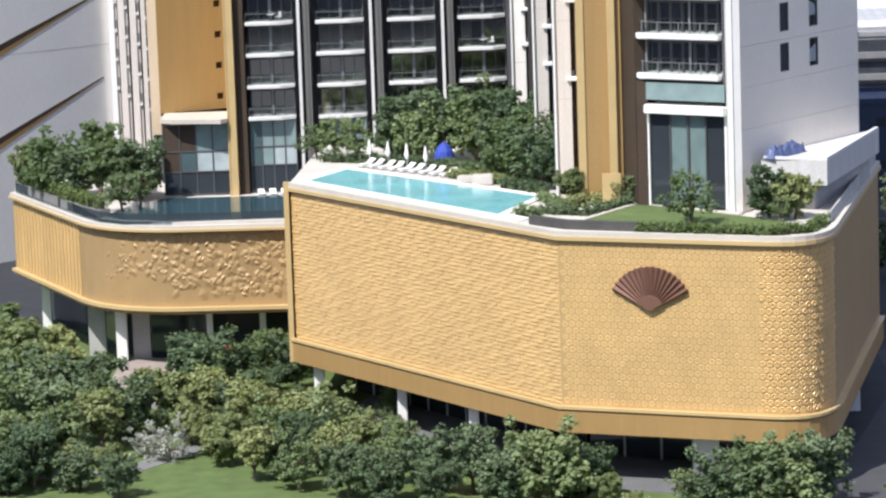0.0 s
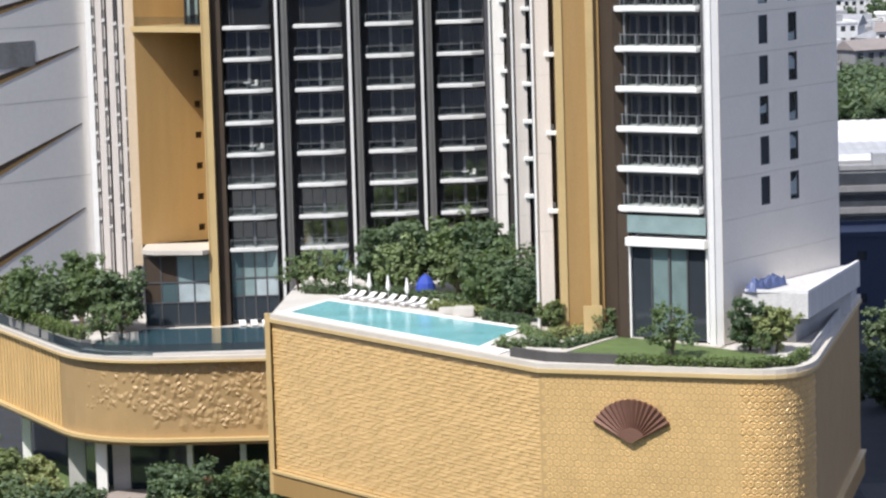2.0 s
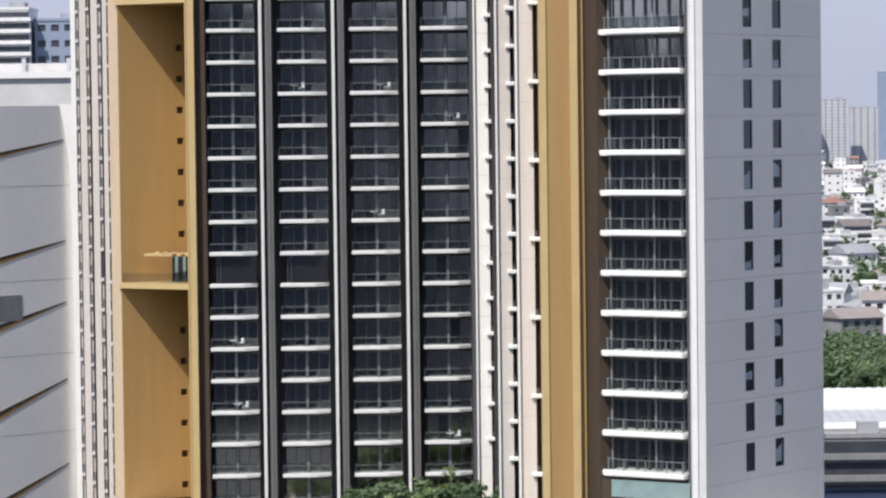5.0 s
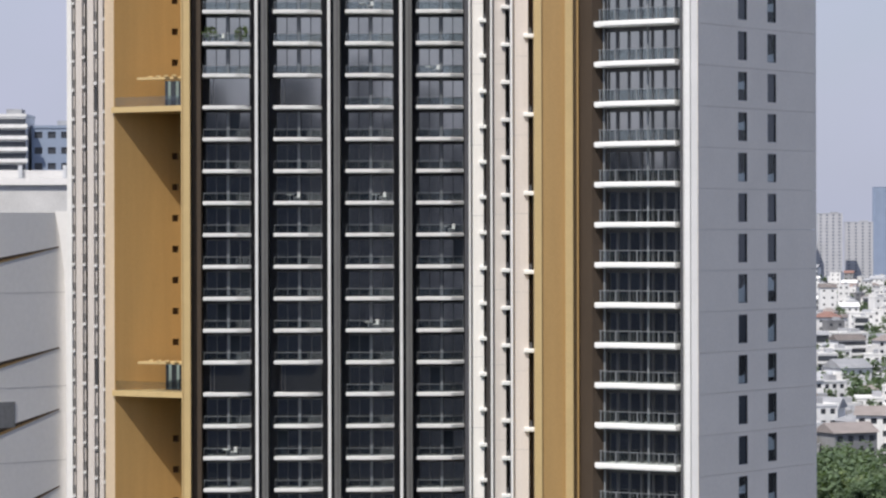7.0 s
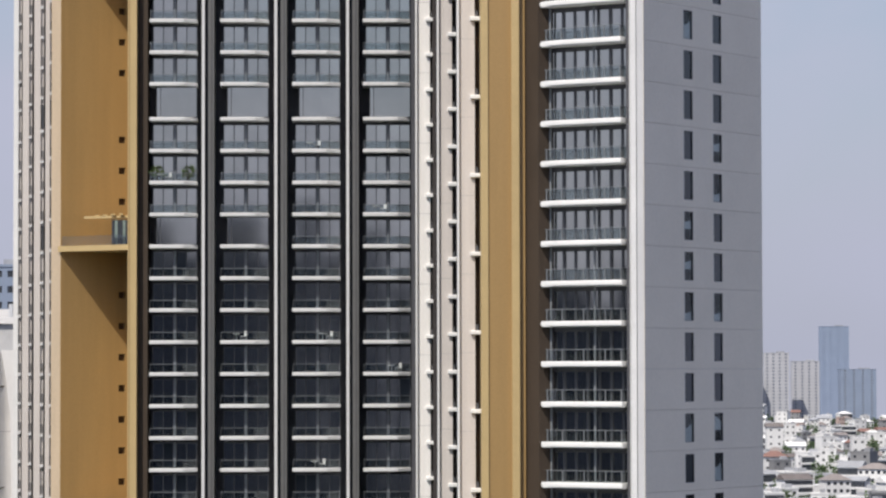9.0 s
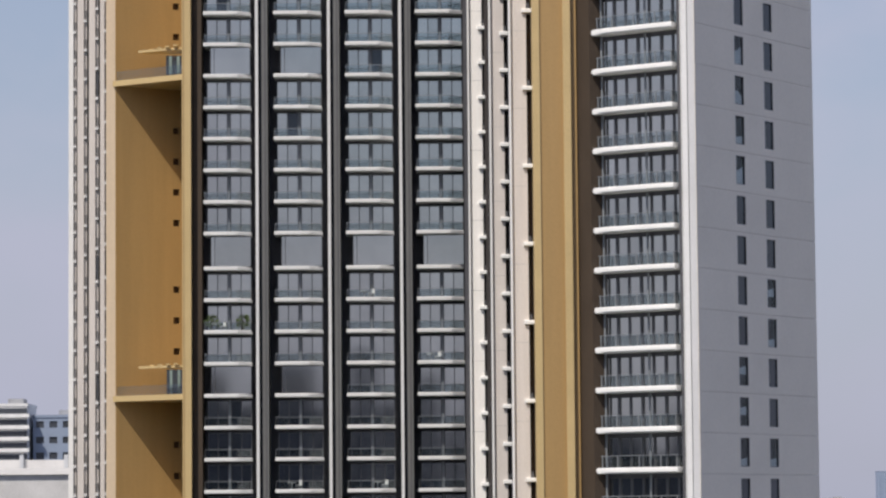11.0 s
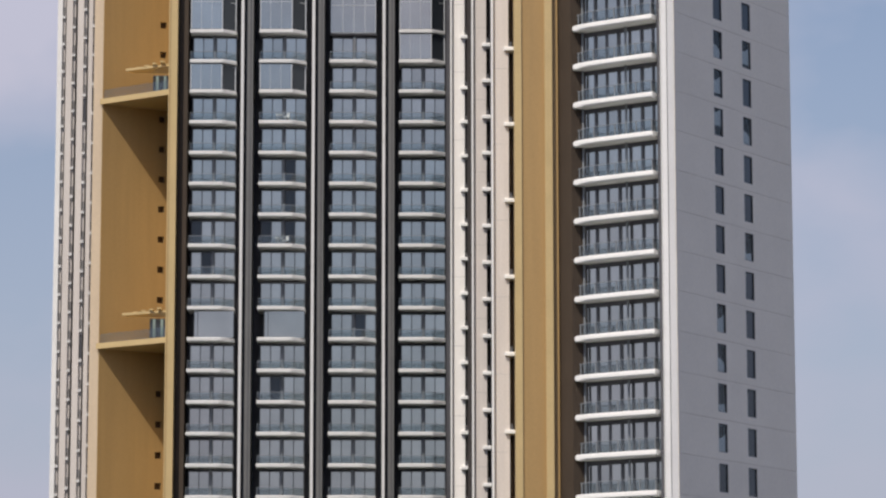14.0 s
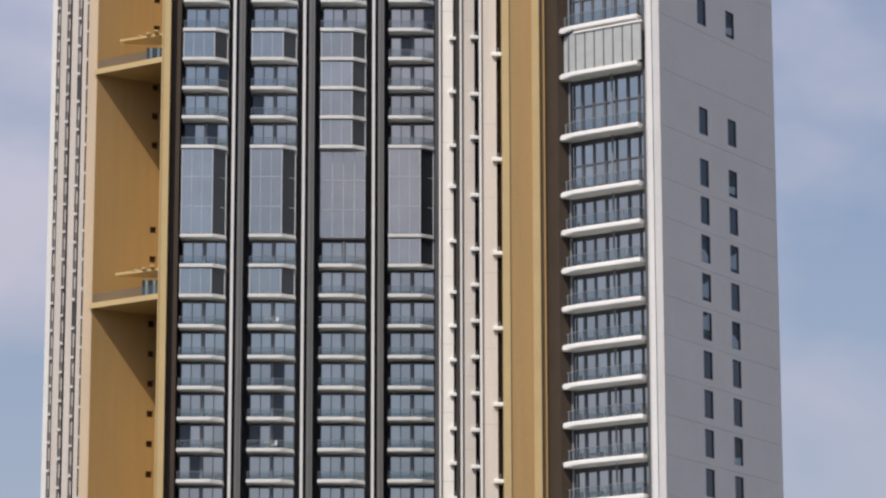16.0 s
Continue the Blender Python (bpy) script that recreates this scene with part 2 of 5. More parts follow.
def pierced(bm, w, z0, z1, holes, thick):
    """A wall in the plane y = 0, from x = 0 to w, with rectangular holes (x0, x1, z0, z1) that go through it."""
    xs = sorted({0, w, *[h[0] for h in holes], *[h[1] for h in holes]})
    zs = sorted({z0, z1, *[h[2] for h in holes], *[h[3] for h in holes]})
    full = {}
    for i in range(len(xs) - 1):
        for j in range(len(zs) - 1):
            cx, cz = (xs[i] + xs[i + 1]) / 2, (zs[j] + zs[j + 1]) / 2
            full[i, j] = not any(h[0] < cx < h[1] and h[2] < cz < h[3] for h in holes)
    vs = {}

    def v(i, j, k):
        if (i, j, k) not in vs:
            vs[i, j, k] = bm.verts.new((xs[i], k * thick, zs[j]))
        return vs[i, j, k]
    for (i, j), ok in full.items():
        if not ok:
            continue
        bm.faces.new((v(i, j, 0), v(i + 1, j, 0), v(i + 1, j + 1, 0), v(i, j + 1, 0)))
        bm.faces.new((v(i, j, 1), v(i, j + 1, 1), v(i + 1, j + 1, 1), v(i + 1, j, 1)))
        if not full.get((i - 1, j)):
            bm.faces.new((v(i, j, 0), v(i, j + 1, 0), v(i, j + 1, 1), v(i, j, 1)))
        if not full.get((i + 1, j)):
            bm.faces.new((v(i + 1, j, 0), v(i + 1, j, 1), v(i + 1, j + 1, 1), v(i + 1, j + 1, 0)))
        if not full.get((i, j - 1)):
            bm.faces.new((v(i, j, 0), v(i, j, 1), v(i + 1, j, 1), v(i + 1, j, 0)))
        if not full.get((i, j + 1)):
            bm.faces.new((v(i, j + 1, 0), v(i + 1, j + 1, 0), v(i + 1, j + 1, 1), v(i, j + 1, 1)))
    return bm


def along(p, q):
    """Pose at plan point p whose x axis runs to plan point q, and the distance."""
    d = Vector(q) - Vector(p)
    return pose(p[0], p[1], 0, 0, 0, math.degrees(math.atan2(d.y, d.x))), d.length


def B():
    return bmesh.new()


# ---- ground ----
bm = B()
for x0, x1, y0, y1 in ((-3000, 3000, -1500, 4500),):
    v = [bm.verts.new(c) for c in ((x0, y0, 0), (x1, y0, 0), (x1, y1, 0), (x0, y1, 0))]
    bm.faces.new(v)
solid("ground", bm, mat("city_ground", (0.024, 0.027, 0.033), 0.9, 0, 0.4, 0.05, 0.2), "grey built-up city ground with roads and yards", "ground", kind="structure")
bm = B()
prism(bm, [(-70, 240), (28, 240), (28, 262), (26, 285), (-12, 330), (-25, 352), (-70, 372)], 0.0, 0.03)
solid("garden_lawn", bm, GRASS, "bright green lawn of the hotel garden", "lawn", kind="structure")
bm = B()
prism(bm, [(27, 230), (60, 230), (60, 335), (39, 335), (39, 318), (29, 279), (27, 270)], 0.0, 0.02)
solid("road", bm, ASPHALT, "grey asphalt service road beside the podium", "road", kind="structure")
SLATE = mat("slate_facade", (0.056, 0.068, 0.098), 0.7, 0, 0.3, 0.2)
# unseen blocks behind the viewpoint, added for the tower glass to reflect
for x0, x1, h in ((-120, -62, 88), (-61, -50, 99), (-49, -41, 92), (-40, -30, 101), (-29, -23, 91), (-22, -16, 104), (-15, -8, 92), (-7, -1, 98), (0, 4, 86), (5, 16, 92), (17, 30, 84), (31, 120, 93)):
    bm = B()
    box(bm, x0, x1, -60, -40, 0, h)
    solid("wall_behind", bm, SLATE, "plain dark slate facade behind the viewpoint", "wall", kind="structure")
# unseen blocks off to the left, added to darken the bay's reflections
for y0, y1, h in ((90, 150, 76), (152, 176, 82), (178, 190, 75), (192, 205, 79), (207, 290, 73)):
    bm = B()
    box(bm, -215, -190, y0, y1, 0, h)
    solid("wall_beside", bm, SLATE, "plain dark slate block out of view, added for reflections", "wall", kind="structure")

# ---- tower with four columns of balconies ----
tower = thing("hotel_tower", "dark hotel tower with white balconies and a gold recess", "tower", loc=(0, 0, 0))
TOP = 186.0
TY = 352.0


def floor_z(k):
    if k > 27:
        return 139.96 + 3.35 * (k - 27)
    return 47.82 + 3.4 * k + (0.34 if k >= 14 else 0)


bm = B()
prism(bm, [(-43.4, 392), (-36.75, 365.2), (-36.3, 363.0), (-27.6, 363.0), (-27.6, TY + 3.4), (2.9, TY + 3.4), (2.9, 402), (-43.4, 402)], 0, TOP)
part("core_wall", bm, DARK, tower, "dark metal wall behind the balconies")
COLS = [(-25.76, -20.74), (-18.22, -13.11), (-10.55, -5.45), (-3.0, 2.06)]
# vertical piers: pale fin, dark groove, grey pilaster
for x in (-20.52, -12.80, -5.15):
    bm = B()
    box(bm, x + 0.98, x + 1.68, TY - 0.3, TY + 3.4, 14, TOP)
    pier = part("pier", bm, PIER, tower, "grey metal pilaster")
    bm = B()
    box(bm, x + 0.38, x + 0.69, TY - 0.8, TY + 3.4, 14, TOP)
    part("fin", bm, SLAB, pier, "pale vertical fin")
    bm = B()
    box(bm, x + 0.69, x + 0.98, TY + 0.6, TY + 3.4, 14, TOP)
    part("groove", bm, DARK, pier, "dark groove")
    bm = B()
    box(bm, x + 1.36, x + 1.43, TY - 0.36, TY - 0.3, 14, TOP)
    part("bead", bm, FRAME, pier, "thin dark bead")
bm = B()
box(bm, -27.0, -25.95, TY + 0.2, TY + 3.4, 14, TOP)
part("side_wall", bm, BROWN, tower, "dark bronze side wall")
bm = B()
box(bm, 2.15, 2.9, TY + 0.4, TY + 3.4, 14, TOP)
part("side_wall", bm, DARK, tower, "dark bronze side wall")

W = 5.05
PLAN = [(0.0, 0.06), (0.08, 0.0), (3.55, 0.0), (3.75, 0.06), (W, 1.05), (W, 3.3), (0.0, 3.3)]


def slab_mesh(w, plan, h, name, material):
    bm = B()
    prism(bm, plan, -h / 2, h / 2)
    bmesh.ops.bevel(bm, geom=[e for e in bm.edges if abs(e.verts[0].co.z - e.verts[1].co.z) < 0.01], offset=0.05, segments=1, affect="EDGES")
    return mesh_of(name, bm, material)


SLAB_ME = slab_mesh(W, PLAN, 0.40, "balcony_slab", SLAB)
# two window units of two panes each, with a broad grey post between them
UX = (0.34, 1.40, 2.86, 3.92)
PW = 1.06
bm = B()
box(bm, 0.02, PW - 0.02, 0, 0.04, 0.28, 2.86)
PANE_ME = mesh_of("pane", bm, GLASS)
bm = B()
box(bm, 0.02, PW - 0.02, 0, 0.04, 0.28, 2.86)
PANE_DK = mesh_of("pane", bm, GLASS_DARK)
bm = B()
for x in (UX[0] - 0.04, UX[1], UX[1] + PW + 0.03, UX[2] - 0.03, UX[3], UX[3] + PW + 0.03):
    box(bm, x - 0.045, x + 0.045, -0.06, 0.08, 0.22, 2.98)
for u in (UX[0], UX[2]):
    box(bm, u, u + 2 * PW, -0.06, 0.08, 2.84, 2.98)
WFRAME_ME = mesh_of("window_frame", bm, FRAME)
bm = B()
box(bm, UX[1] + PW + 0.09, UX[2] - 0.09, -0.42, 0.1, 0.2, 3.0)
CENTRE_ME = mesh_of("centre_post", bm, POST)
bm = B()
rail = [(0.08, 2.6), (0.08, 0.1), (3.55, 0.1), (W - 0.08, 1.12), (W - 0.08, 2.6)]
strip(bm, rail, 0.22, 1.08, 0.0, 0.02)
RAIL_ME = mesh_of("railing_glass", bm, RAIL_GLASS)
bm = B()
strip(bm, rail, 1.04, 1.09, 0.02, 0.03)
for x, y in ((0.1, 0.1), (W - 0.1, 1.12)):
    box(bm, x - 0.015, x + 0.015, y - 0.015, y + 0.015, 0.2, 1.05)
HAND_ME = mesh_of("railing_bar", bm, RAIL)


def loggia(height, name):
    """Glazed enclosure on a balcony: front pane, angled side pane, slim white corner bars."""
    h = height - 0.28
    front, side, bars = B(), B(), B()
    strip(front, [(0.15, 0.14), (3.5, 0.14)], 0.28, h, 0, 0.05)
    strip(side, [(3.55, 0.16), (W - 0.1, 1.2), (W - 0.1, 2.9)], 0.28, h, 0, 0.05)
    for x, y in ((0.12, 0.12), (3.52, 0.12), (W - 0.1, 1.16)):
        box(bars, x - 0.05, x + 0.05, y - 0.05, y + 0.05, 0.28, h)
    for x in (1.2, 2.35):
        box(bars, x - 0.02, x + 0.02, 0.1, 0.16, 0.28, h)
    z = 3.3
    while z < h:
        strip(bars, [(0.15, 0.13), (3.5, 0.13), (W - 0.12, 1.18)], z, z + 0.05, 0, 0.06)
        z += 3.35
    box(bars, 0.05, 3.6, 0.2, 3.0, h - 0.06, h)
    return (mesh_of(name + "_front", front, GLASS), mesh_of(name + "_side", side, GLASS_DARK), mesh_of(name + "_bars", bars, ALU))


LOG1, LOG3 = loggia(3.35, "loggia"), loggia(10.05, "tall_loggia")


def flush_glazing():
    """A glazed-in balcony behind its slab edge: one wide pane beside a slim one, open on one side."""
    pane, slim, bars = B(), B(), B()
    box(pane, 1.18, W - 0.04, 0.70, 0.74, 0.24, 3.10)
    box(slim, 0.78, 1.10, 0.80, 0.84, 0.24, 3.10)
    for x in (0.74, 1.14):
        box(bars, x - 0.03, x + 0.03, 0.66, 0.86, 0.24, 3.10)
    box(bars, 0.74, W - 0.04, 0.66, 0.86, 3.10, 3.18)
    return mesh_of("flush_pane", pane, GLASS), mesh_of("slim_pane", slim, GLASS), mesh_of("flush_bars", bars, FRAME)


LOG0 = flush_glazing()
FLUSH = {(0, 0), (1, 0), (0, 9), (1, 9), (0, 13), (1, 13), (2, 13), (3, 13), (0, 19), (1, 19)}
ENCLOSED = {(0, 27), (1, 27), (3, 28), (2, 32), (2, 33), (2, 34), (0, 35), (1, 35), (2, 35)}
TALL = {(0, 29), (1, 29), (3, 29)}
NOSLAB = {(0, 30), (0, 31), (1, 30), (1, 31), (3, 30), (3, 31), (2, 29), (2, 30), (2, 31)}
rnd = random.Random(5)
for c, (x0, x1) in enumerate(COLS):
    s = (x1 - x0) / W
    for k in range(-7, 41):
        z = floor_z(k)
        if (c, k) in NOSLAB:
            continue
        m = pose(x0, TY, z) @ Matrix.Diagonal((s, 1, 1, 1))
        balcony = link("balcony", SLAB_ME, tower, m, "white balcony slab")
        hs = (floor_z(k + 1) - z) / 3.4
        if (c, k) in FLUSH:
            for nm, me in zip(("glazing", "slim_glazing", "glazing_bar"), LOG0):
                link(nm, me, balcony, Matrix.Diagonal((1, 1, hs, 1)))
            continue
        if (c, k) in ENCLOSED or (c, k) in TALL:
            for nm, me in zip(("glazing", "side_glazing", "glazing_bar"), LOG3 if (c, k) in TALL else LOG1):
                link(nm, me, balcony, Matrix.Diagonal((1, 1, hs if (c, k) in ENCLOSED else 1, 1)))
            continue
        if (c, k) == (2, 28):
            bm = B()
            strip(bm, [(0.1, 0.9), (W - 0.1, 0.9)], 3.4, 13.1, 0, 0.05)
            part("curtain_wall_glass", bm, GLASS, balcony)
            bm = B()
            for x in (0.1, 1.4, 2.6, 3.8, W - 0.1):
                box(bm, x - 0.03, x + 0.03, 0.84, 0.92, 3.4, 13.1)
            for zz in (3.3, 6.4, 9.7, 13.0):
                box(bm, 0.1, W - 0.1, 0.84, 0.92, zz, zz + 0.06)
            part("glazing_bar", bm, ALU, balcony)
            bm = B()
            box(bm, 0.0, W, 0.9, 3.3, 3.12, 3.34)
            part("sill", bm, DARK, balcony)
        wm = pose(0, 1.5, 0)
        link("window_frame", WFRAME_ME, balcony, wm)
        link("centre_post", CENTRE_ME, balcony, wm)
        for i, u in enumerate(UX):
            link("pane", PANE_ME if rnd.random() < 0.96 else PANE_DK, balcony, pose(u, 1.5 + 0.05 * (i % 2), 0))
        link("railing_glass", RAIL_ME, balcony)
        link("railing_bar", HAND_ME, balcony)
# gold recess with landings
GX0, GX1 = -35.7, -28.0
GY0, GY1 = 357.4, 361.6
LAND = [0, 9, 19, 27, 35]
gm, GLEN = along((GX0, GY0 + 0.1), (GX1 + 0.2, GY1))
vents = []
for z_first, count in ((26.2, 6), (53.3, 7), (83.4, 3), (97.3, 4), (117.6, 7), (144.9, 2), (157.9, 3), (171.4, 3)):
    for i in range(count):
        zz = 65 + (z_first + 3.34 * i - 65) * 1.013
        vents.append((GLEN - 2.15, GLEN - 1.4, zz - 0.36, zz + 0.36))
bm = B()
pierced(bm, GLEN, 24.3, TOP, vents, 0.4)
gold_wall = part("gold_wall", bm, GOLD, tower, "gold-painted recessed wall with small square vents")
gold_wall.matrix_basis = gm
bm = B()
box(bm, 0, 0.77, 0.39, 0.6, -0.37, 0.37)
VENT_ME = mesh_of("vent", bm, mat("vent_brown", (0.055, 0.028, 0.012), 0.7, 0, 0.2))
for h in vents:
    link("vent", VENT_ME, gold_wall, pose(h[0] - 0.01, 0, (h[2] + h[3]) / 2))
bm = B()
box(bm, -36.75, GX0, GY0 + 0.2, GY0 + 4, 22, TOP)
part("gold_frame", bm, mat("peach_panel", (0.60, 0.475, 0.335), 0.5, 0, 0.1, streak=True), tower, "pale peach frame edge")
bm = B()
box(bm, GX1, -27.05, TY - 0.7, 363.5, 14, TOP)
post = part("gold_post", bm, GOLD_LIGHT, tower, "pale gold post")
bm = B()
box(bm, GX1 + 0.12, GX1 + 0.2, TY - 0.74, TY - 0.69, 14, TOP)
part("post_groove", bm, GOLD, post)
for k in LAND:
    z = floor_z(k)
    bm = B()
    prism(bm, [(GX0 - 0.3, GY0), (GX1, TY + 0.1), (GX1, GY1 - 0.02), (GX0, GY0 + 0.08)], z - 0.35, z + 0.25)
    landing = part("landing", bm, GOLD_LIGHT, tower, "pale gold sky-terrace slab")
    bm = B()
    prism(bm, [(GX0 + 2.6, GY0 - 1.2), (GX1 - 0.05, TY + 1.6), (GX1 - 0.05, TY + 5.5), (GX0 + 3.2, GY0 - 0.2)], z + 3.15, z + 3.4)
    part("canopy", bm, GOLD_LIGHT, landing, "thin canopy plate")
    for i in range(4):
        bm = B()
        x = GX0 + 3.8 + 0.95 * i
        y = GY0 - 1.4 - 1.05 * i
        box(bm, x, x + 0.45, y, y + 1.2, z + 3.40, z + 3.56)
        part("canopy_rib", bm, GOLD_LIGHT, landing)
    bm = B()
    box(bm, GX1 - 2.3, GX1 - 0.05, TY + 6.6, TY + 6.7, z + 0.25, z + 3.15)
    door = part("terrace_door", bm, GLASS_DARK, landing, "dark glazed terrace door")
    for x in (GX1 - 1.95, GX1 - 1.1, GX1 - 0.45):
        bm = B()
        box(bm, x, x + 0.28, TY + 6.54, TY + 6.59, z + 0.3, z + 3.1)
        part("door_blind", bm, CURTAIN_TEAL, door, "pale blind strip")
    bm = B()
    strip(bm, [(GX0 + 0.1, GY0 + 0.05), (GX1 - 0.05, TY + 0.25)], z + 0.25, z + 1.3, 0, 0.03)
    part("railing_glass", bm, RAIL_GLASS, landing)
HX0 = -35.1
bm = B()
prism(bm, [(HX0 - 0.2, TY + 0.4), (HX0 + 1.2, TY - 0.9), (GX1 - 0.6, TY - 1.9), (GX1, TY - 1.2), (GX1, GY0 + 0.6), (HX0 - 0.2, GY0 + 0.6)], 23.85, 24.3)
part("canopy", bm, COPING, tower, "pale peach canopy slab over the gold bay's foot")


def hall_window(x0, x1, y, z0, z1, bars, n, mats):
    """Tall glazed wall: one pierced frame with a pane in every opening."""
    w = x1 - x0
    zs = [z0] + list(bars) + [z1]
    holes = [(w * i / n + 0.07, w * (i + 1) / n - 0.07, a + 0.07, b - 0.07) for i in range(n) for a, b in zip(zs, zs[1:])]
    bm = B()
    pierced(bm, w, z0, z1, holes, 0.2)
    hall = part("hall_window", bm, FRAME, tower, "tall glazed lobby window")
    hall.matrix_basis = pose(x0, y, 0)
    for i, hh in enumerate(holes):
        bm = B()
        box(bm, hh[0] - 0.02, hh[1] + 0.02, 0.08, 0.12, hh[2] - 0.02, hh[3] + 0.02)
        part("pane", bm, mats[i % len(mats)], hall)


# brown panes paint the shade at left, pale ones a white reflection
hall_window(HX0, GX1, TY + 0.2, 16.0, 23.6, (18.5, 20.7), 4, (GLASS_DARK, BROWN, BROWN, GLASS_DARK, GLASS_TEAL, BROWN, GLASS_DARK, PANE_REFLECT, CURTAIN_TEAL, GLASS_DARK, PANE_REFLECT, CURTAIN_TEAL))
for c, (x0, x1) in enumerate(COLS):
    hall_window(x0, x1, TY + 1.0, 16.0, 23.75, (18.9, 20.9), 4, (GLASS_DARK, GLASS_TEAL, GLASS_TEAL, GLASS_DARK, CURTAIN_TEAL, CURTAIN_TEAL, GLASS_DARK, PANE_REFLECT, CURTAIN_TEAL, GLASS_DARK, PANE_REFLECT, CURTAIN_TEAL))

SLOT = mat("slot_grey", (0.22, 0.21, 0.205), 0.5, 0, 0.2)
# stepped ivory fins at the tower's end, each with a ledge and a dark slot on every floor
for x0, x1, y in ((-0.1142 * 388, -0.1119 * 388, 388.0), (-0.1115 * 379, -0.1087 * 379, 379.0), (-0.1080 * 370, -0.1052 * 370, 370.0), (-0.1046 * 364, -0.1024 * 364, 364.0)):
    bm = B()
    box(bm, x0, x1 - 0.32, y, y + 3, 14, TOP)
    fin = part("end_fin", bm, WHITE if y > 385 else IVORY_DIM, tower, "ivory panel fin")
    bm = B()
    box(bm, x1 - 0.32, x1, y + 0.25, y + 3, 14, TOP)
    part("fin_return", bm, IVORY_DIM, fin)
    bm = B()
    box(bm, -0.34, 0.02, -0.02, 0.3, -0.14, 0.14)
    ledge_me = mesh_of("ledge", bm, SLAB)
    bm = B()
    box(bm, -0.3, 0.0, 0.0, 0.3, 0.3, 1.25)
    slot_me = mesh_of("slot_window", bm, SLOT)
    bm = B()
    box(bm, -0.3, 0.0, 0.0, 0.3, 0.3, 3.0)
    slot_tall = mesh_of("slot_window", bm, FRAME)
    for k in range(-7, 41):
        z = floor_z(k)
        link("ledge", ledge_me, fin, pose(x1, y, z))
        link("slot_window", slot_tall if k in (0, 9, 13, 19, 27, 35) and x0 > -41 else slot_me, fin, pose(x1, y + 0.2, z))

# ---- tower with the bay of curved balconies ----
res = thing("residential_tower", "tall tower with gold strips, ivory fins and white balconies", "tower")
RTOP = 172.0
RZ = [65.6 + 3.56 * j for j in range(-9, 21)] + [142.2, 148.0, 152.4, 158.2, 164.0]
# core wall: the shade between the fins is put into its colour
bm = B()
prism(bm, [(3.6, 337.5), (8.3, 301), (8.4, 299.0), (11.6, 298.0), (13.2, 296.5), (20.6, 291.6), (21.3, 289.2), (21.75, 287.9), (33.6, 304.9), (26, 346), (6, 346)], 15, RTOP)
part("core_wall", bm, DEEP_SHADE, res, "near-black wall with the fin gaps' shade in its colour")
for u0, u1, y, step, ub in ((0.0079, 0.0118, 333.0, 1, 0.0130), (0.0145, 0.0185, 313.0, 1, 0.0199), (0.0206, 0.0254, 299.0, 2, 0.0271)):
    bm = B()
    box(bm, u0 * y, u1 * y, y, y + 2.2, 15, RTOP)
    # second and third fins get the dimmed ivory, their weaker light painted in
    fin = part("ivory_fin", bm, IVORY if u0 < 0.01 else IVORY_DIM, res, "ivory panel fin")
    bm = B()
    box(bm, u0 * y - 0.16, u0 * y, y - 0.3, y + 2.2, 15, RTOP)
    part("fin_edge", bm, WHITE, fin, "bright white fin edge")
    bm = B()
    box(bm, u1 * y, ub * y - 0.12, y + 0.9, y + 2.4, 15, RTOP)
    part("fin_reveal", bm, BROWN if step == 2 else DEEP_SHADE if u0 > 0.01 else SLAB, fin)
    w = (ub - u1) * y
    bm = B()
    box(bm, -0.42, w, -0.30, 1.2, -0.19, 0.19)
    bmesh.ops.bevel(bm, geom=bm.edges[:], offset=0.05, segments=1, affect="EDGES")
    bracket_me = mesh_of("bracket", bm, WHITE)
    bm = B()
    box(bm, -0.02, w * 0.6, 0.1, 0.5, 0.17, 0.75)
    pot_me = mesh_of("vent_box", bm, FRAME)
    for j, z in enumerate(RZ):
        if j % step == 0:
            link("bracket", bracket_me, fin, pose(u1 * y, y, z - 0.6), "white balcony end")
            link("vent_box", pot_me, fin, pose(u1 * y, y, z - 0.6))
    bm = B()
    box(bm, u0 * y + 0.01, u1 * y - 0.01, y - 0.004, y + 0.01, 0, 0.035)
    joint_me = mesh_of("panel_joint", bm, CONCRETE)
    for z in np.arange(24, RTOP, 7.12):
        link("panel_joint", joint_me, fin, pose(0, 0, z))
# gold strip
GY = 296.5
bm = B()
box(bm, 0.0272 * GY, 0.0294 * GY, GY - 0.2, GY + 4, 22, RTOP)
part("gold_edge", bm, GOLD_LIGHT, res, "pale gold edge strip")
bm = B()
box(bm, 0.0294 * GY, 0.0365 * GY, GY - 0.05, GY + 4, 22, RTOP)
part("gold_panel", bm, GOLD, res, "broad gold vertical panel")
bm = B()
box(bm, 0.0365 * GY, 0.0388 * GY, GY - 0.6, GY + 3, 22, RTOP)
part("gold_edge", bm, GOLD_LIGHT, res, "pale gold edge strip")
bm = B()
box(bm, 0.0389 * GY, 0.0406 * GY, GY - 0.1, GY + 3, 22, RTOP)
part("bronze_edge", bm, GOLD, res)
bm = B()
strip(bm, [(0.0406 * GY, GY + 0.3), (0.0447 * 293.5, 293.8)], 22, RTOP, 0, 1.5)
part("bronze_wall", bm, BROWN, res, "dark bronze side wall")
# bay balconies
BP, BQ = (0.0447 * 293.2, 293.2), (0.0713 * 288.2, 288.2)
bay_m, BL = along(BP, BQ)
plan = [(-0.2, 1.1)]
for i in range(6):
    a = math.pi / 2 * i / 5
    plan.append((0.2 - 0.4 * math.cos(a), 0.72 - 0.36 * math.sin(a)))
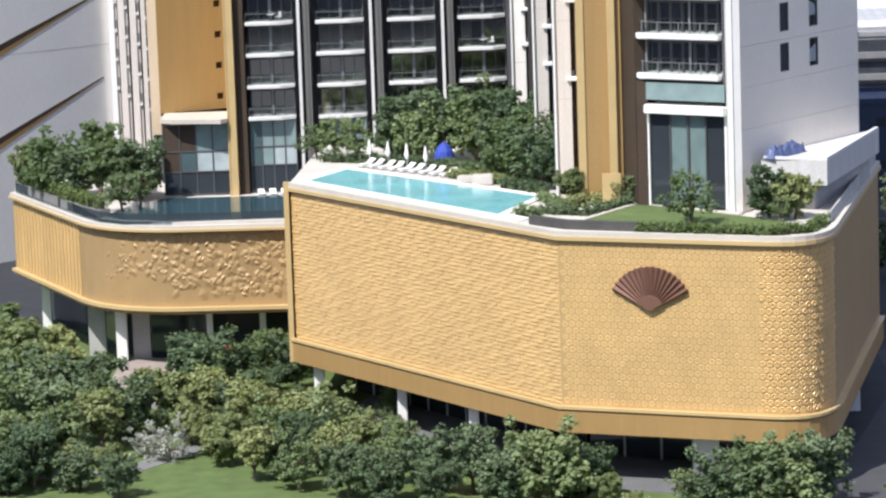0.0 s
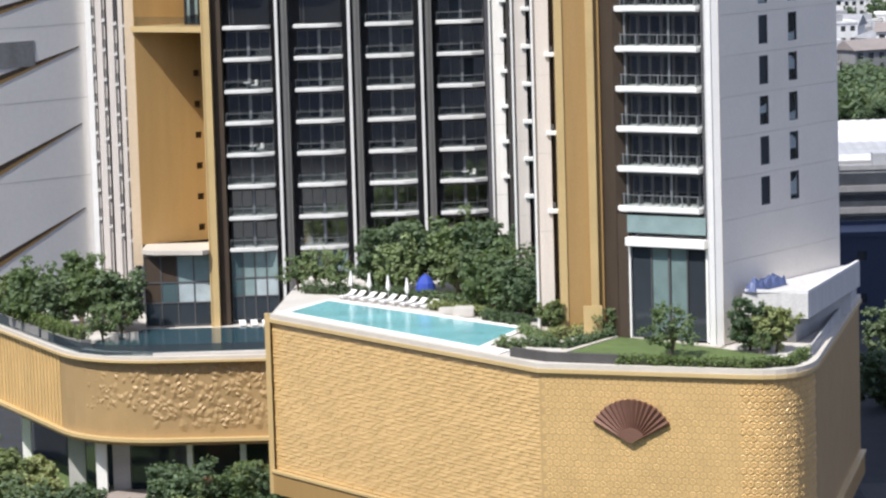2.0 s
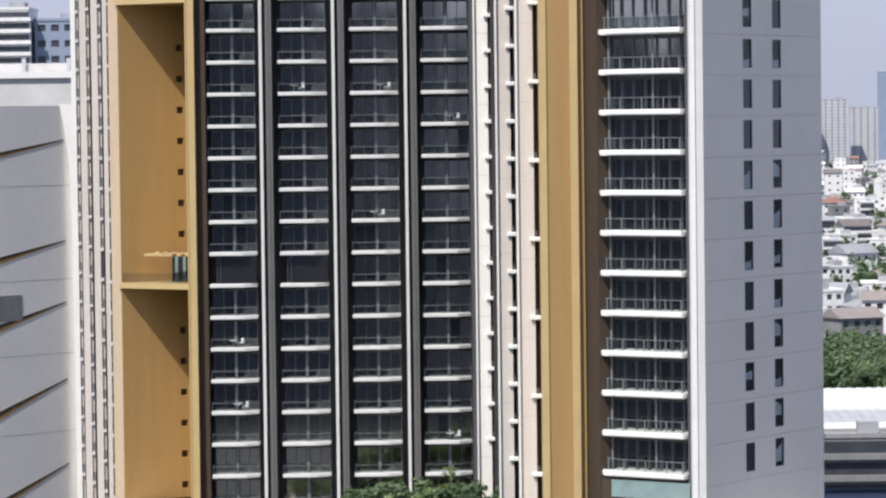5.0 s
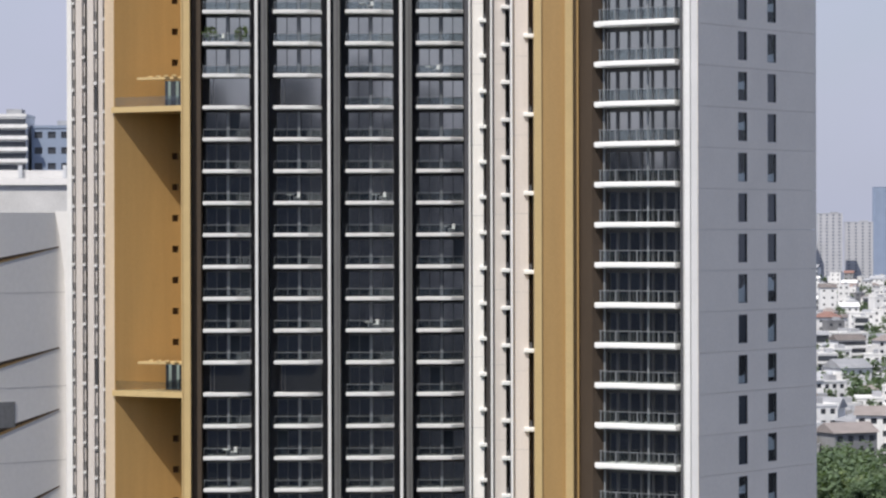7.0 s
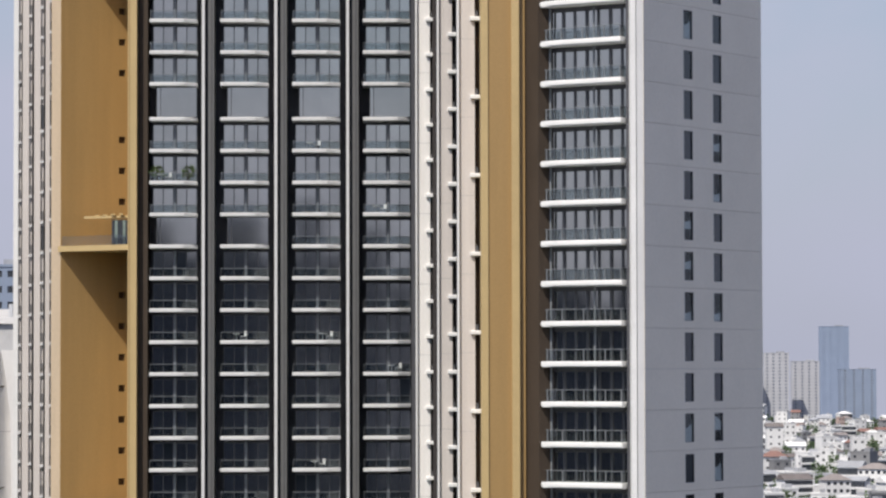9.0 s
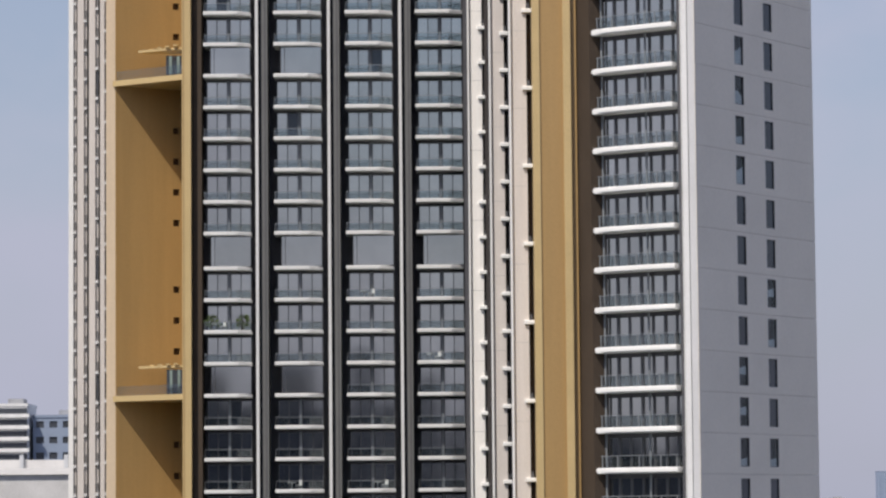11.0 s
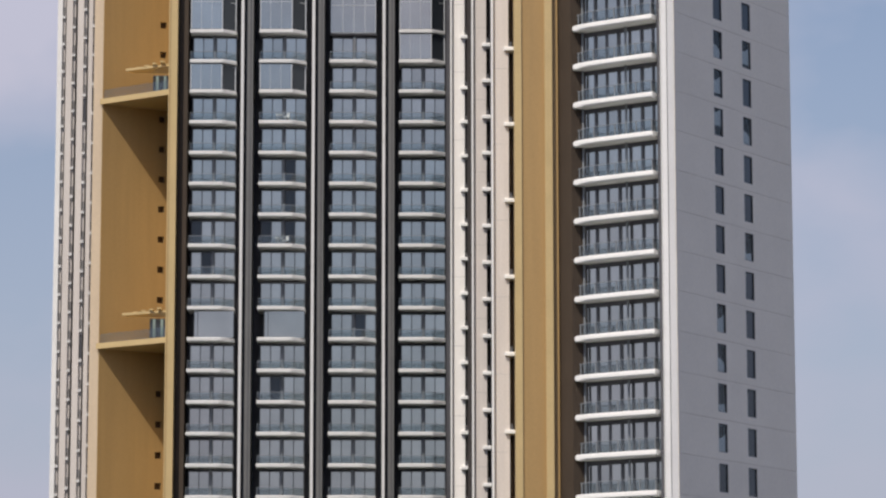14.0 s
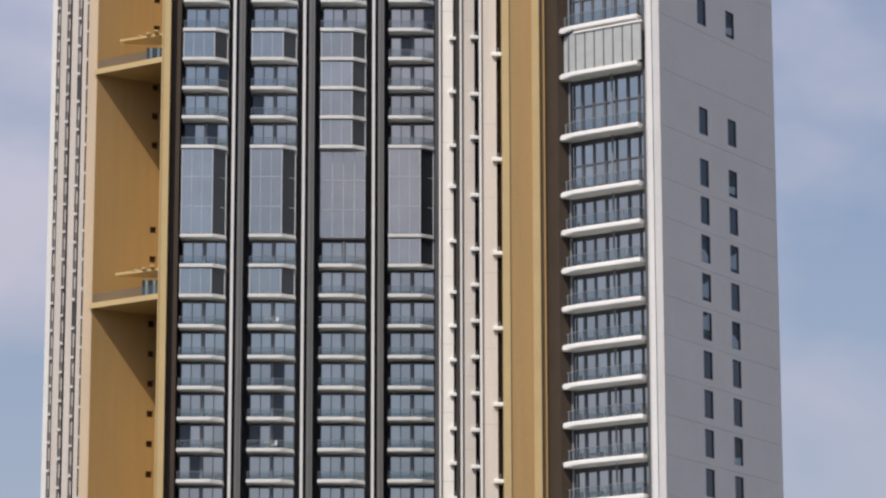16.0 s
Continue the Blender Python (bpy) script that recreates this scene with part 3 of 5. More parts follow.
plan += [(1.7, 0.0), (BL - 0.5, 0.0), (BL - 0.5, 3.4), (-0.2, 3.4)]
bm = B()
prism(bm, plan, -0.18, 0.32)
bmesh.ops.bevel(bm, geom=[e for e in bm.edges if abs(e.verts[0].co.z - e.verts[1].co.z) < 0.01], offset=0.1, segments=2, affect="EDGES")
BSLAB = mesh_of("bay_slab", bm, WHITE)
bm = B()
box(bm, BL - 0.42, BL + 0.02, 0.75, 1.6, 24, RTOP)
part("reveal", bm, DARK, res, "dark reveal beside the balconies").matrix_basis = bay_m
NB = 7
BW = (BL - 0.5) / NB


def bay_meshes(h):
    pane, frame_, bar, glass = B(), B(), B(), B()
    box(pane, 0.11, BW - 0.11, 0, 0.04, 0.32, h - 0.6)
    for i in range(NB + 1):
        box(frame_, i * BW - 0.12, i * BW + 0.12, -0.08, 0.1, 0.34, h - 0.5)
    box(frame_, 0, NB * BW, -0.08, 0.1, h - 0.6, h - 0.20)
    if h > 4.5:
        box(frame_, 0, NB * BW, -0.1, 0.12, h * 0.52, h * 0.52 + 0.14)
    r = [(0.2, 2.0), (0.2, 0.8), (1.7, 0.14), (BL - 0.62, 0.14), (BL - 0.62, 2.0)]
    strip(glass, r, 0.34, 1.35, 0, 0.03)
    strip(bar, r, 1.33, 1.39, 0.02, 0.03)
    for x in (0.45, 2.3, 4.5, 6.7, BL - 0.66):
        box(bar, x - 0.04, x + 0.04, 0.12 if x > 1.7 else 0.6, 0.2 if x > 1.7 else 0.7, 0.3, 1.35)
    box(bar, 4.92, 5.10, 1.2, 1.34, 0.34, h - 0.2)
    box(bar, 0.42, 0.58, 1.2, 1.34, 0.34, h - 0.2)
    return (mesh_of("pane", pane, GLASS), mesh_of("window_frame", frame_, FRAME), mesh_of("railing_bar", bar, RAIL), mesh_of("railing_glass", glass, RAIL_GLASS))


BAY = {}
for j, z in enumerate(RZ[:-1]):
    h = round(RZ[j + 1] - z, 2)
    if h not in BAY:
        BAY[h] = bay_meshes(h)
    pane, frame_, bar, glass = BAY[h]
    balcony = link("bay_balcony", BSLAB, res, bay_m @ pose(0, 0, z), "white rounded balcony slab")
    link("window_frame", frame_, balcony, pose(0.4, 1.7, 0))
    for i in range(NB):
        link("pane", pane, balcony, pose(0.4 + i * BW, 1.7 + 0.06 * (i % 2), 0))
    if abs(z - 148.0) < 0.1:
        bm = B()
        strip(bm, [(0.15, 0.9), (1.7, 0.12), (BL - 0.1, 0.12)], 0.34, 4.0, 0, 0.05)
        part("screen_glass", bm, CURTAIN, balcony, "pale green-grey glazed screen")
        for i in range(9):
            x = 0.9 + i * (BL - 1.0) / 8
            y = 0.05 if x > 1.7 else 0.42
            bm = B()
            box(bm, x - 0.04, x + 0.04, y, y + 0.08, 0.34, 4.0)
            part("screen_bar", bm, FRAME, balcony)
        bm = B()
        box(bm, 1.7, BL - 0.05, 0.02, 0.2, 3.9, 4.06)
        part("screen_rail", bm, WHITE, balcony)
        continue
    link("railing_bar", bar, balcony)
    link("railing_glass", glass, balcony)
# double-height lobby glazing under the bay
bm = B()
prism(bm, [(0.95, -0.25), (BL + 0.1, -0.25), (BL + 0.1, 3), (0.95, 3)], 30.35, 31.15)
bmesh.ops.bevel(bm, geom=bm.edges[:], offset=0.06, segments=2, affect="EDGES")
beam = part("lobby_beam", bm, WHITE, res, "thick white lobby beam")
beam.matrix_basis = bay_m
bm = B()
strip(bm, [(0.95, 0.25), (BL, 0.25)], 31.55, 33.1, 0, 0.06)
part("lobby_glass_upper", bm, CURTAIN_TEAL, res, "teal glass band").matrix_basis = bay_m
LW = BL - 1.0
for a, b, m_ in ((0.03, 0.27, GLASS_DARK), (0.29, 0.49, CURTAIN_TEAL), (0.53, 0.73, CURTAIN_TEAL), (0.75, 0.97, GLASS_DARK)):
    bm = B()
    if m_ is GLASS_DARK:
        box(bm, 1.0 + a * LW, 1.0 + b * LW, 0.6, 0.65, 22.1, 30.35)
    else:
        strip(bm, [(1.0 + (a + (b - a) * i / 16) * LW, 0.72 if i % 2 else 0.60) for i in range(17)], 22.1, 30.35, 0, 0.04)
    part("lobby_pane" if m_ is GLASS_DARK else "lobby_curtain", bm, m_, res, "" if m_ is GLASS_DARK else "long pale teal curtain").matrix_basis = bay_m
for u, w, m_ in ((0.0, 0.09, WHITE), (0.28, 0.06, FRAME), (0.51, 0.10, FRAME), (0.74, 0.06, FRAME), (0.99, 0.09, WHITE)):
    bm = B()
    box(bm, 1.0 + u * LW - w, 1.0 + u * LW + w, 0.45, 0.75, 22, 30.35)
    part("lobby_frame", bm, m_, res).matrix_basis = bay_m
bm = B()
box(bm, -0.2, 0.94, 0.5, 1.2, 22, 33.2)
part("bronze_wall", bm, BROWN, res, "dark bronze side wall").matrix_basis = bay_m
# white corner fin
bm = B()
box(bm, 0.0727 * 287, 0.0743 * 287, 286.9, 289.4, 22, RTOP)
fin = part("corner_fin", bm, WHITE, res, "bright white corner fin")
bm = B()
box(bm, 0.0745 * 287, 0.0765 * 287, 287.0, 289.0, 22, RTOP)
part("corner_return", bm, SLAB, fin)
# grey side wall in storey-high panels, two slit windows a floor
SP, SQ = (0.0767 * 287.0, 287.0), (34.25, 304.5)
side_m, SL = along(SP, SQ)


def at_u(u):
    """Distance along the grey wall at which the ray x = u y meets it."""
    d = (Vector(SQ) - Vector(SP)).normalized()
    return (u * SP[1] - SP[0]) / (d.x - u * d.y)


wa, wb, wc, wd = at_u(0.0889), at_u(0.0916), at_u(0.0978), at_u(0.1004)
bm = B()
box(bm, 0, wb - wa - 0.1, 0, 0.04, 0, 2.45)
SLIT_ME = mesh_of("pane", bm, GLASS_DARK)
bm = B()
w = wb - wa
for a in ((0, 0.07, 0, 2.55), (w - 0.07, w, 0, 2.55), (0.07, w - 0.07, 0, 0.06), (0.07, w - 0.07, 2.49, 2.55)):
    box(bm, a[0], a[1], 0.02, 0.2, a[2], a[3])
SLITF_ME = mesh_of("window_frame", bm, FRAME)
bm = B()
box(bm, 0, wb - wa - 0.1, 0, 0.03, 0, 2.45)
SLIT_CLEAR = mesh_of("pane", bm, clear_glass("slit_glass", (0.84, 0.87, 0.88), 0.05))
BLINDS = []
for top, slope in ((1.4, 0.45), (1.0, -0.5), (0.7, 0.15)):
    bm = B()
    q = [(0, 0), (w - 0.16, 0), (w - 0.16, top + slope * 0.5), ((w - 0.16) * 0.5, top - slope * 0.4), (0, top - slope * 0.5)]
    fr = [bm.verts.new((x, 0, z)) for x, z in q]
    bk = [bm.verts.new((x, 0.03, z)) for x, z in q]
    bm.faces.new(fr)
    bm.faces.new(bk[::-1])
    for i in range(5):
        j = (i + 1) % 5
        bm.faces.new((fr[i], bk[i], bk[j], fr[j]))
    BLINDS.append(mesh_of("blind", bm, WHITE))
# thin near-black sheet that stands for the unlit room behind a slit window
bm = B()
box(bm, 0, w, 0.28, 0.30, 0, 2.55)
SLIT_BACK = mesh_of("room_shade", bm, DEEP_SHADE)
slit_rnd = random.Random(12)
zlist = [22.0, 25.5, 29.2] + [65.23 + 3.59 * j for j in range(-9, 20)] + [137.0, 141.9, 147.2, 152.4, 158.0, 164.0, 172.0]
for a, b in zip(zlist, zlist[1:]):
    h = b - a
    win = 32 < a < 145 or 152 < a < 153
    lo = 0.68
    holes = [(wa, wb, lo, lo + 2.55), (wc, wd, lo, lo + 2.55)] if win else []
    bm = B()
    pierced(bm, SL, 0.012, h - 0.012, holes, 0.35)
    panel = part("wall_panel", bm, GREY_PANEL, res, "pale grey wall panel")
    panel.matrix_basis = side_m @ pose(0, 0, a)
    if win:
        for x in (wa, wc):
            link("window_frame", SLITF_ME, panel, pose(x, 0, lo))
            link("room_shade", SLIT_BACK, panel, pose(x, 0, lo))
            if slit_rnd.random() < 0.55:
                link("pane", SLIT_ME, panel, pose(x + 0.05, 0.12, lo + 0.05))
            else:
                link("pane", SLIT_CLEAR, panel, pose(x + 0.05, 0.12, lo + 0.05))
                z0 = slit_rnd.choice((0.05, 0.05, 0.4, 1.0))
                link("blind", slit_rnd.choice(BLINDS), panel, pose(x + 0.07, 0.18, lo + z0), "white blind behind the window")
bm = B()
strip(bm, [(SP[0] - 0.15, SP[1] + 0.62), (SQ[0] - 0.45, SQ[1] + 0.3)], 22, RTOP, 0, 0.5)
part("wall_backing", bm, CONCRETE, res)


# ---- podium under the bay tower ----
PT, PB = 21.2, 6.75
PA, PK = (-19.7, 316.0), (5.5, 279.7)


def arc(p, a, b, r_from, r_to, n=8):
    """Quadratic bend from a to b with control point p."""
    out_ = []
    for i in range(n + 1):
        t = i / n
        out_.append(tuple((1 - t) ** 2 * np.array(a) + 2 * t * (1 - t) * np.array(p) + t ** 2 * np.array(b)))
    return out_


CORNER = arc((27.6, 271.2), (23.0, 272.9), (29.2, 278.2), 0, 0, 8)
WALL = [PA, PK] + CORNER + [(37.6, 318.0)]
pod = thing("podium_building", "gold-tiled podium with a rounded corner, pool deck on top", "building")
bm = B()
prism(bm, [(p[0] * 0.999, p[1] + 0.4) for p in WALL] + [(34, 346), (-17.5, 346)], PB, 21.6)
part("podium_body", bm, GOLD_BACK, pod, "gold backing wall")
for z0, z1, f, m_, nm, lb in ((21.2, 21.55, 0.22, GOLD_LIGHT, "cornice", "pale gold cornice"), (21.55, 22.0, 0.12, COPING, "coping", "pale stone coping"),
                             (PB - 0.25, PB, 0.45, GOLD_LIGHT, "lower_moulding", "pale gold moulding"), (PB - 0.45, PB - 0.25, 0.2, GOLD_BACK, "lower_groove", ""),
                             (PB - 2.3, PB - 0.45, 0.3, GOLD, "fascia", "plain gold fascia")):
    bm = B()
    strip(bm, WALL, z0, z1, f, 0.5)
    part(nm, bm, m_, pod, lb)
bm = B()
prism(bm, [(p[0] * 0.98, p[1] + 1.5) for p in WALL] + [(34, 345), (-17, 345)], PB - 2.2, PB - 0.1)
part("soffit", bm, CONCRETE, pod)
bm = B()
box(bm, PA[0] - 0.35, PA[0] + 0.15, PA[1] - 0.5, PA[1] + 0.4, PB - 2.3, 22.0)
part("corner_trim", bm, GOLD_LIGHT, pod, "pale gold corner trim")
# ground storey: glazed wall set back, columns in front
INNER = [(-14, 322), (8, 290), (24, 283), (33, 318)]
bm = B()
strip(bm, INNER, 0, PB - 2.3, 0, 0.3)
gw = part("shop_glazing", bm, GLASS_DARK, pod, "dark glazed ground storey")
for a, b in zip(INNER, INNER[1:]):
    n = max(2, int((Vector(b) - Vector(a)).length / 3.2))
    for i in range(n + 1):
        x, y = Vector(a).lerp(Vector(b), i / n)
        bm = B()
        box(bm, x - 0.1, x + 0.1, y - 0.2, y + 0.05, 0, PB - 2.3)
        part("mullion", bm, ALU, gw)
for x, y, w in ((-17.2, 314.5, 0.5), (-8.9, 302.6, 0.45), (-2.2, 293.0, 0.45), (17.8, 279.2, 1.1), (27.5, 281.0, 0.6), (33.5, 306, 0.6)):
    bm = B()
    box(bm, x - w, x + w, y - w, y + w, 0, PB - 2.2)
    bmesh.ops.bevel(bm, geom=[e for e in bm.edges if abs(e.verts[0].co.z - e.verts[1].co.z) > 1], offset=0.06, segments=1, affect="EDGES")
    part("column", bm, WHITE, pod, "white square column")

# deck on the podium
bm = B()
prism(bm, [(p[0] * 0.985, p[1] + 0.6) for p in WALL] + [(34, 346), (-17.5, 346)], 21.6, 21.9)
solid("pool_deck", bm, STONE, "pale stone roof deck round the pool", "deck", kind="structure")
# ---- lower podium with the curved wall ----
QT, QB = 15.0, 7.15
LWALL = [(-53.1, 362.0), (-43.1, 340.7)] + arc((-38.6, 332.2), (-42.5, 339.5), (-29.5, 332.5), 0, 0, 8) + [(-21, 332.2), (-12, 333)]
low = thing("low_podium", "lower gold podium with a curved patterned wall", "building")
bm = B()
prism(bm, [(x, y + 0.4) for x, y in LWALL] + [(-12, 352), (-50, 380)], QB, 15.3)
part("podium_body", bm, GOLD_BACK, low, "gold backing wall")
for z0, z1, f, m_, nm, lb in ((15.0, 15.25, 0.4, GOLD_LIGHT, "cornice", "pale gold cornice"), (15.25, 15.6, 0.2, COPING, "coping", "pale stone coping"),
                             (QB - 0.35, QB, 0.4, GOLD_LIGHT, "lower_moulding", "pale gold moulding"), (QB - 0.7, QB - 0.35, 0.15, GOLD, "fascia", "")):
    bm = B()
    strip(bm, LWALL, z0, z1, f, 0.5)
    part(nm, bm, m_, low, lb)
bm = B()
strip(bm, [(-50, 369), (-40.5, 347), (-30, 338), (-12, 338)], 0, QB - 0.4, 0, 0.3)
gw = part("shop_glazing", bm, GLASS_DARK, low, "dark glazed ground storey")
bm = B()
prism(bm, [(x, y + 0.6) for x, y in LWALL] + [(-12, 345), (-48, 375)], QB - 0.68, QB - 0.1)
part("soffit", bm, CONCRETE, low)
for x, y, w in ((-38.9, 338.2, 0.55), (-42.3, 345.5, 0.9), (-37.0, 340, 0.9), (-29.5, 336.2, 0.3), (-24, 336, 0.3), (-49.8, 362, 0.5)):
    bm = B()
    box(bm, x - w, x + w, y - 0.5, y + 0.5, 0, QB - 0.6)
    part("column", bm, WHITE if w < 0.8 else CONCRETE, low, "square column")
bm = B()
prism(bm, [(x * 0.995, y + 0.6) for x, y in LWALL] + [(-12, 356), (-50, 380)], 15.3, 15.9)
solid("lower_deck", bm, STONE, "pale stone deck beside the dark pool", "deck", kind="structure")


# ---- trees, hedges and shrubs ----
def limb(bm, a, b, ra, rb, n=6):
    a, b = Vector(a), Vector(b)
    q = (b - a).to_track_quat("Z", "Y").to_matrix()
    rings = []
    for p, r in ((a, ra), (b, rb)):
        rings.append([bm.verts.new(p + q @ Vector((r * math.cos(2 * math.pi * i / n), r * math.sin(2 * math.pi * i / n), 0))) for i in range(n)])
    for i in range(n):
        j = (i + 1) % n
        bm.faces.new((rings[0][i], rings[0][j], rings[1][j], rings[1][i]))


def leaves(verts, faces, centre, r, count, size, rg, flat=1.0):
    """A clump of small folded leaves scattered through a ball."""
    for _ in range(count):
        d = Vector((rg.gauss(0, 1), rg.gauss(0, 1), rg.gauss(0, 1) * flat)).normalized() * r * rg.random() ** 0.3
        p = Vector(centre) + d
        s = size * rg.uniform(0.6, 1.35)
        ax = Vector((rg.uniform(-1, 1), rg.uniform(-1, 1), rg.uniform(-0.6, 0.6))).normalized()
        up = (Vector((0, 0, 1)) * 0.85 + d.normalized() * 0.9 + Vector((rg.uniform(-.4, .4), rg.uniform(-.4, .4), rg.uniform(-.3, .3)))).normalized()
        side = ax.cross(up).normalized() * s * 0.42
        ax = ax * s * 0.5
        i = len(verts)
        verts += [tuple(p - ax), tuple(p + side - up * s * 0.08), tuple(p + ax), tuple(p - side - up * s * 0.08)]
        faces.append((i, i + 1, i + 2, i + 3))


def leaf_mesh(name, verts, faces, material):
    me = bpy.data.meshes.new(name)
    me.from_pydata(verts, [], faces)
    me.materials.append(material)
    return me


def tree_meshes(seed, height, radius, material, clumps=60, per=34, leaf=0.34, squat=1.0, stem=0.22):
    """Trunk with limbs, and a crown of leaf clumps that hang on those limbs."""
    rg = random.Random(seed)
    bm = B()
    z0 = height * stem
    bend = (rg.uniform(-.3, .3), rg.uniform(-.3, .3))
    limb(bm, (0, 0, -0.1), (bend[0], bend[1], z0), 0.035 * height, 0.025 * height)
    verts, faces = [], []
    cz = height - radius * squat
    for i in range(9):
        a = i * 2.4 + rg.uniform(-.4, .4)
        e = rg.uniform(0.15, 1.0)
        tip = Vector((math.cos(a) * radius * 0.72 * e ** 0.3, math.sin(a) * radius * 0.72 * e ** 0.3, cz + radius * squat * (rg.uniform(-0.55, 0.7))))
        mid = Vector((bend[0], bend[1], z0)).lerp(tip, 0.5) + Vector((0, 0, 0.25))
        limb(bm, (bend[0], bend[1], z0 * rg.uniform(0.8, 1.0)), mid, 0.018 * height, 0.011 * height, 5)
        limb(bm, mid, tip, 0.011 * height, 0.004 * height, 4)
    trunk = mesh_of("trunk", bm, TRUNK)
    for i in range(clumps):
        d = Vector((rg.gauss(0, 1), rg.gauss(0, 1), rg.gauss(0, 1))).normalized()
        k = rg.uniform(0.2, 1.0) ** 0.5
        lump = 0.92 + 0.22 * math.sin(3 * math.atan2(d.y, d.x) + seed) + 0.15 * math.sin(5 * d.z + seed * 2)
        c = (d.x * radius * k * lump, d.y * radius * k * lump, cz + d.z * radius * squat * k * lump)
        leaves(verts, faces, c, radius * rg.uniform(0.13, 0.26), per, leaf, rg, 0.7)
    return trunk, leaf_mesh("crown", verts, faces, material)


KINDS = {}
for key, args in {
    "round": (11, 7.6, 3.3, LEAF_A), "dark": (12, 8.5, 3.6, LEAF_B), "light": (13, 7.0, 3.0, LEAF_C), "tall": (14, 9.5, 3.1, LEAF_A),
    "round2": (15, 7.5, 3.6, LEAF_B), "light2": (16, 8.5, 3.2, LEAF_C), "small": (17, 4.2, 1.9, LEAF_A), "silver": (18, 4.0, 2.4, LEAF_SILVER),
    "red": (19, 4.6, 1.8, LEAF_RED), "broad": (20, 7.0, 4.2, LEAF_A),
}.items():
    kw = dict(clumps=100, per=40, leaf=0.50) if key not in ("small", "silver", "red") else dict(clumps=46, per=30, leaf=0.26)
    KINDS[key] = tree_meshes(*args, **kw)
LABELS = {"round": "leafy green broadleaf tree with a rounded crown", "dark": "dense dark green broadleaf tree", "light": "light yellowish green garden tree",
          "tall": "tall slender green broadleaf tree", "round2": "dense dark green tree with a full crown", "light2": "airy light green garden tree",
          "small": "small clipped green ornamental tree", "silver": "low shrub with silvery white foliage", "red": "small tree with reddish leaves",
          "broad": "broad spreading green tree"}
tree_rnd = random.Random(3)


def tree(kind, x, y, z, s=1.0, group="garden trees", sz=1.0):
    ob = thing("tree" if kind != "silver" else "shrub", LABELS[kind], "tree" if kind != "silver" else "shrub", group)
    ob.matrix_basis = pose(x, y, z, 0, 0, tree_rnd.uniform(0, 360)) @ Matrix.Diagonal((s, s, s * sz, 1))
    link("trunk", KINDS[kind][0], ob)
    link("crown", KINDS[kind][1], ob)
    return ob


def hedge(path, z, h, w, material, label, name="hedge", leaf=0.2, dens=70):
    """A clipped row: a woody core with many leaves over it."""
    rg = random.Random(len(path) * 7 + int(z))
    ob = thing(name, label, "hedge")
    bm = B()
    strip(bm, path, z, z + h * 0.55, w * 0.12, w * 0.12)
    part("woody_core", bm, SOIL, ob)
    verts, faces = [], []
    for a, b in zip(path, path[1:]):
        a, b = Vector(a), Vector(b)
        n = max(1, int((b - a).length * dens / 10))
        for i in range(n):
            p = a.lerp(b, (i + rg.random()) / n)
            for _ in range(3):
                leaves(verts, faces, (p.x + rg.uniform(-w, w) * 0.4, p.y + rg.uniform(-w, w) * 0.4, z + h * rg.uniform(0.15, 0.9)), 0.30, 13, leaf, rg)
    ob2 = new("foliage", leaf_mesh("foliage", verts, faces, material))
    ob2.parent = ob
    return ob


# garden on the ground, in front of the podiums
for kind, x, y, s in (
    ("light2", -47.0, 321, 1.05), ("light", -42.5, 318, 1.0), ("tall", -50.0, 330, 0.9), ("round2", -44.5, 309, 1.0), ("dark", -38.8, 309, 0.9),
    ("round", -48.8, 312, 1.0), ("broad", -45.0, 326, 0.7), ("round2", -35.0, 303, 0.8), ("round", -46.0, 299, 1.0),
    ("dark", -40.5, 300, 0.85), ("light2", -45.0, 331, 0.75),
    ("round2", -28.0, 318, 0.95), ("dark", -30.2, 323, 0.8), ("round", -24.6, 322, 0.75), ("red", -27.4, 328, 1.0), ("light2", -22.8, 327, 0.7), ("dark", -19.9, 322, 0.75),
    ("light", -31.0, 308, 0.8), ("light2", -27.0, 306, 0.75), ("broad", -23.5, 309, 0.65), ("round", -27.5, 312, 0.7), ("dark", -22.5, 314, 0.55),
    ("light", -26.5, 294, 0.62), ("light2", -22.6, 299, 0.75), ("broad", -15.2, 297, 0.82), ("light", -18.4, 299, 0.75), ("round", -13.2, 297, 0.5), ("light", -21.5, 303, 0.55),
    ("dark", -2.4, 276, 0.66), ("round", 2.2, 275, 0.68), ("round2", 7.0, 272.5, 0.58), ("light2", 8.9, 268.0, 0.36), ("round", 4.4, 270, 0.82), ("dark", -6.2, 277, 0.55), ("round2", 0.2, 270, 0.6),
    ("light", 11.0, 266.0, 0.3), ("round2", 17.6, 265.0, 0.66), ("round", 20.8, 265.0, 0.72), ("broad", 23.6, 266.5, 0.78), ("dark", 26.0, 268.0, 0.70), ("small", 15.2, 270.5, 0.7), ("light", -9.0, 281, 0.45),
    ("round", -53.5, 340, 0.75), ("dark", -42.0, 287, 0.7), ("round", 33.5, 262, 0.6), ("round2", 38, 259, 0.6),
):
    tree(kind, x, y, 0.02, s * (1.15 if x > -9 else 1.0))
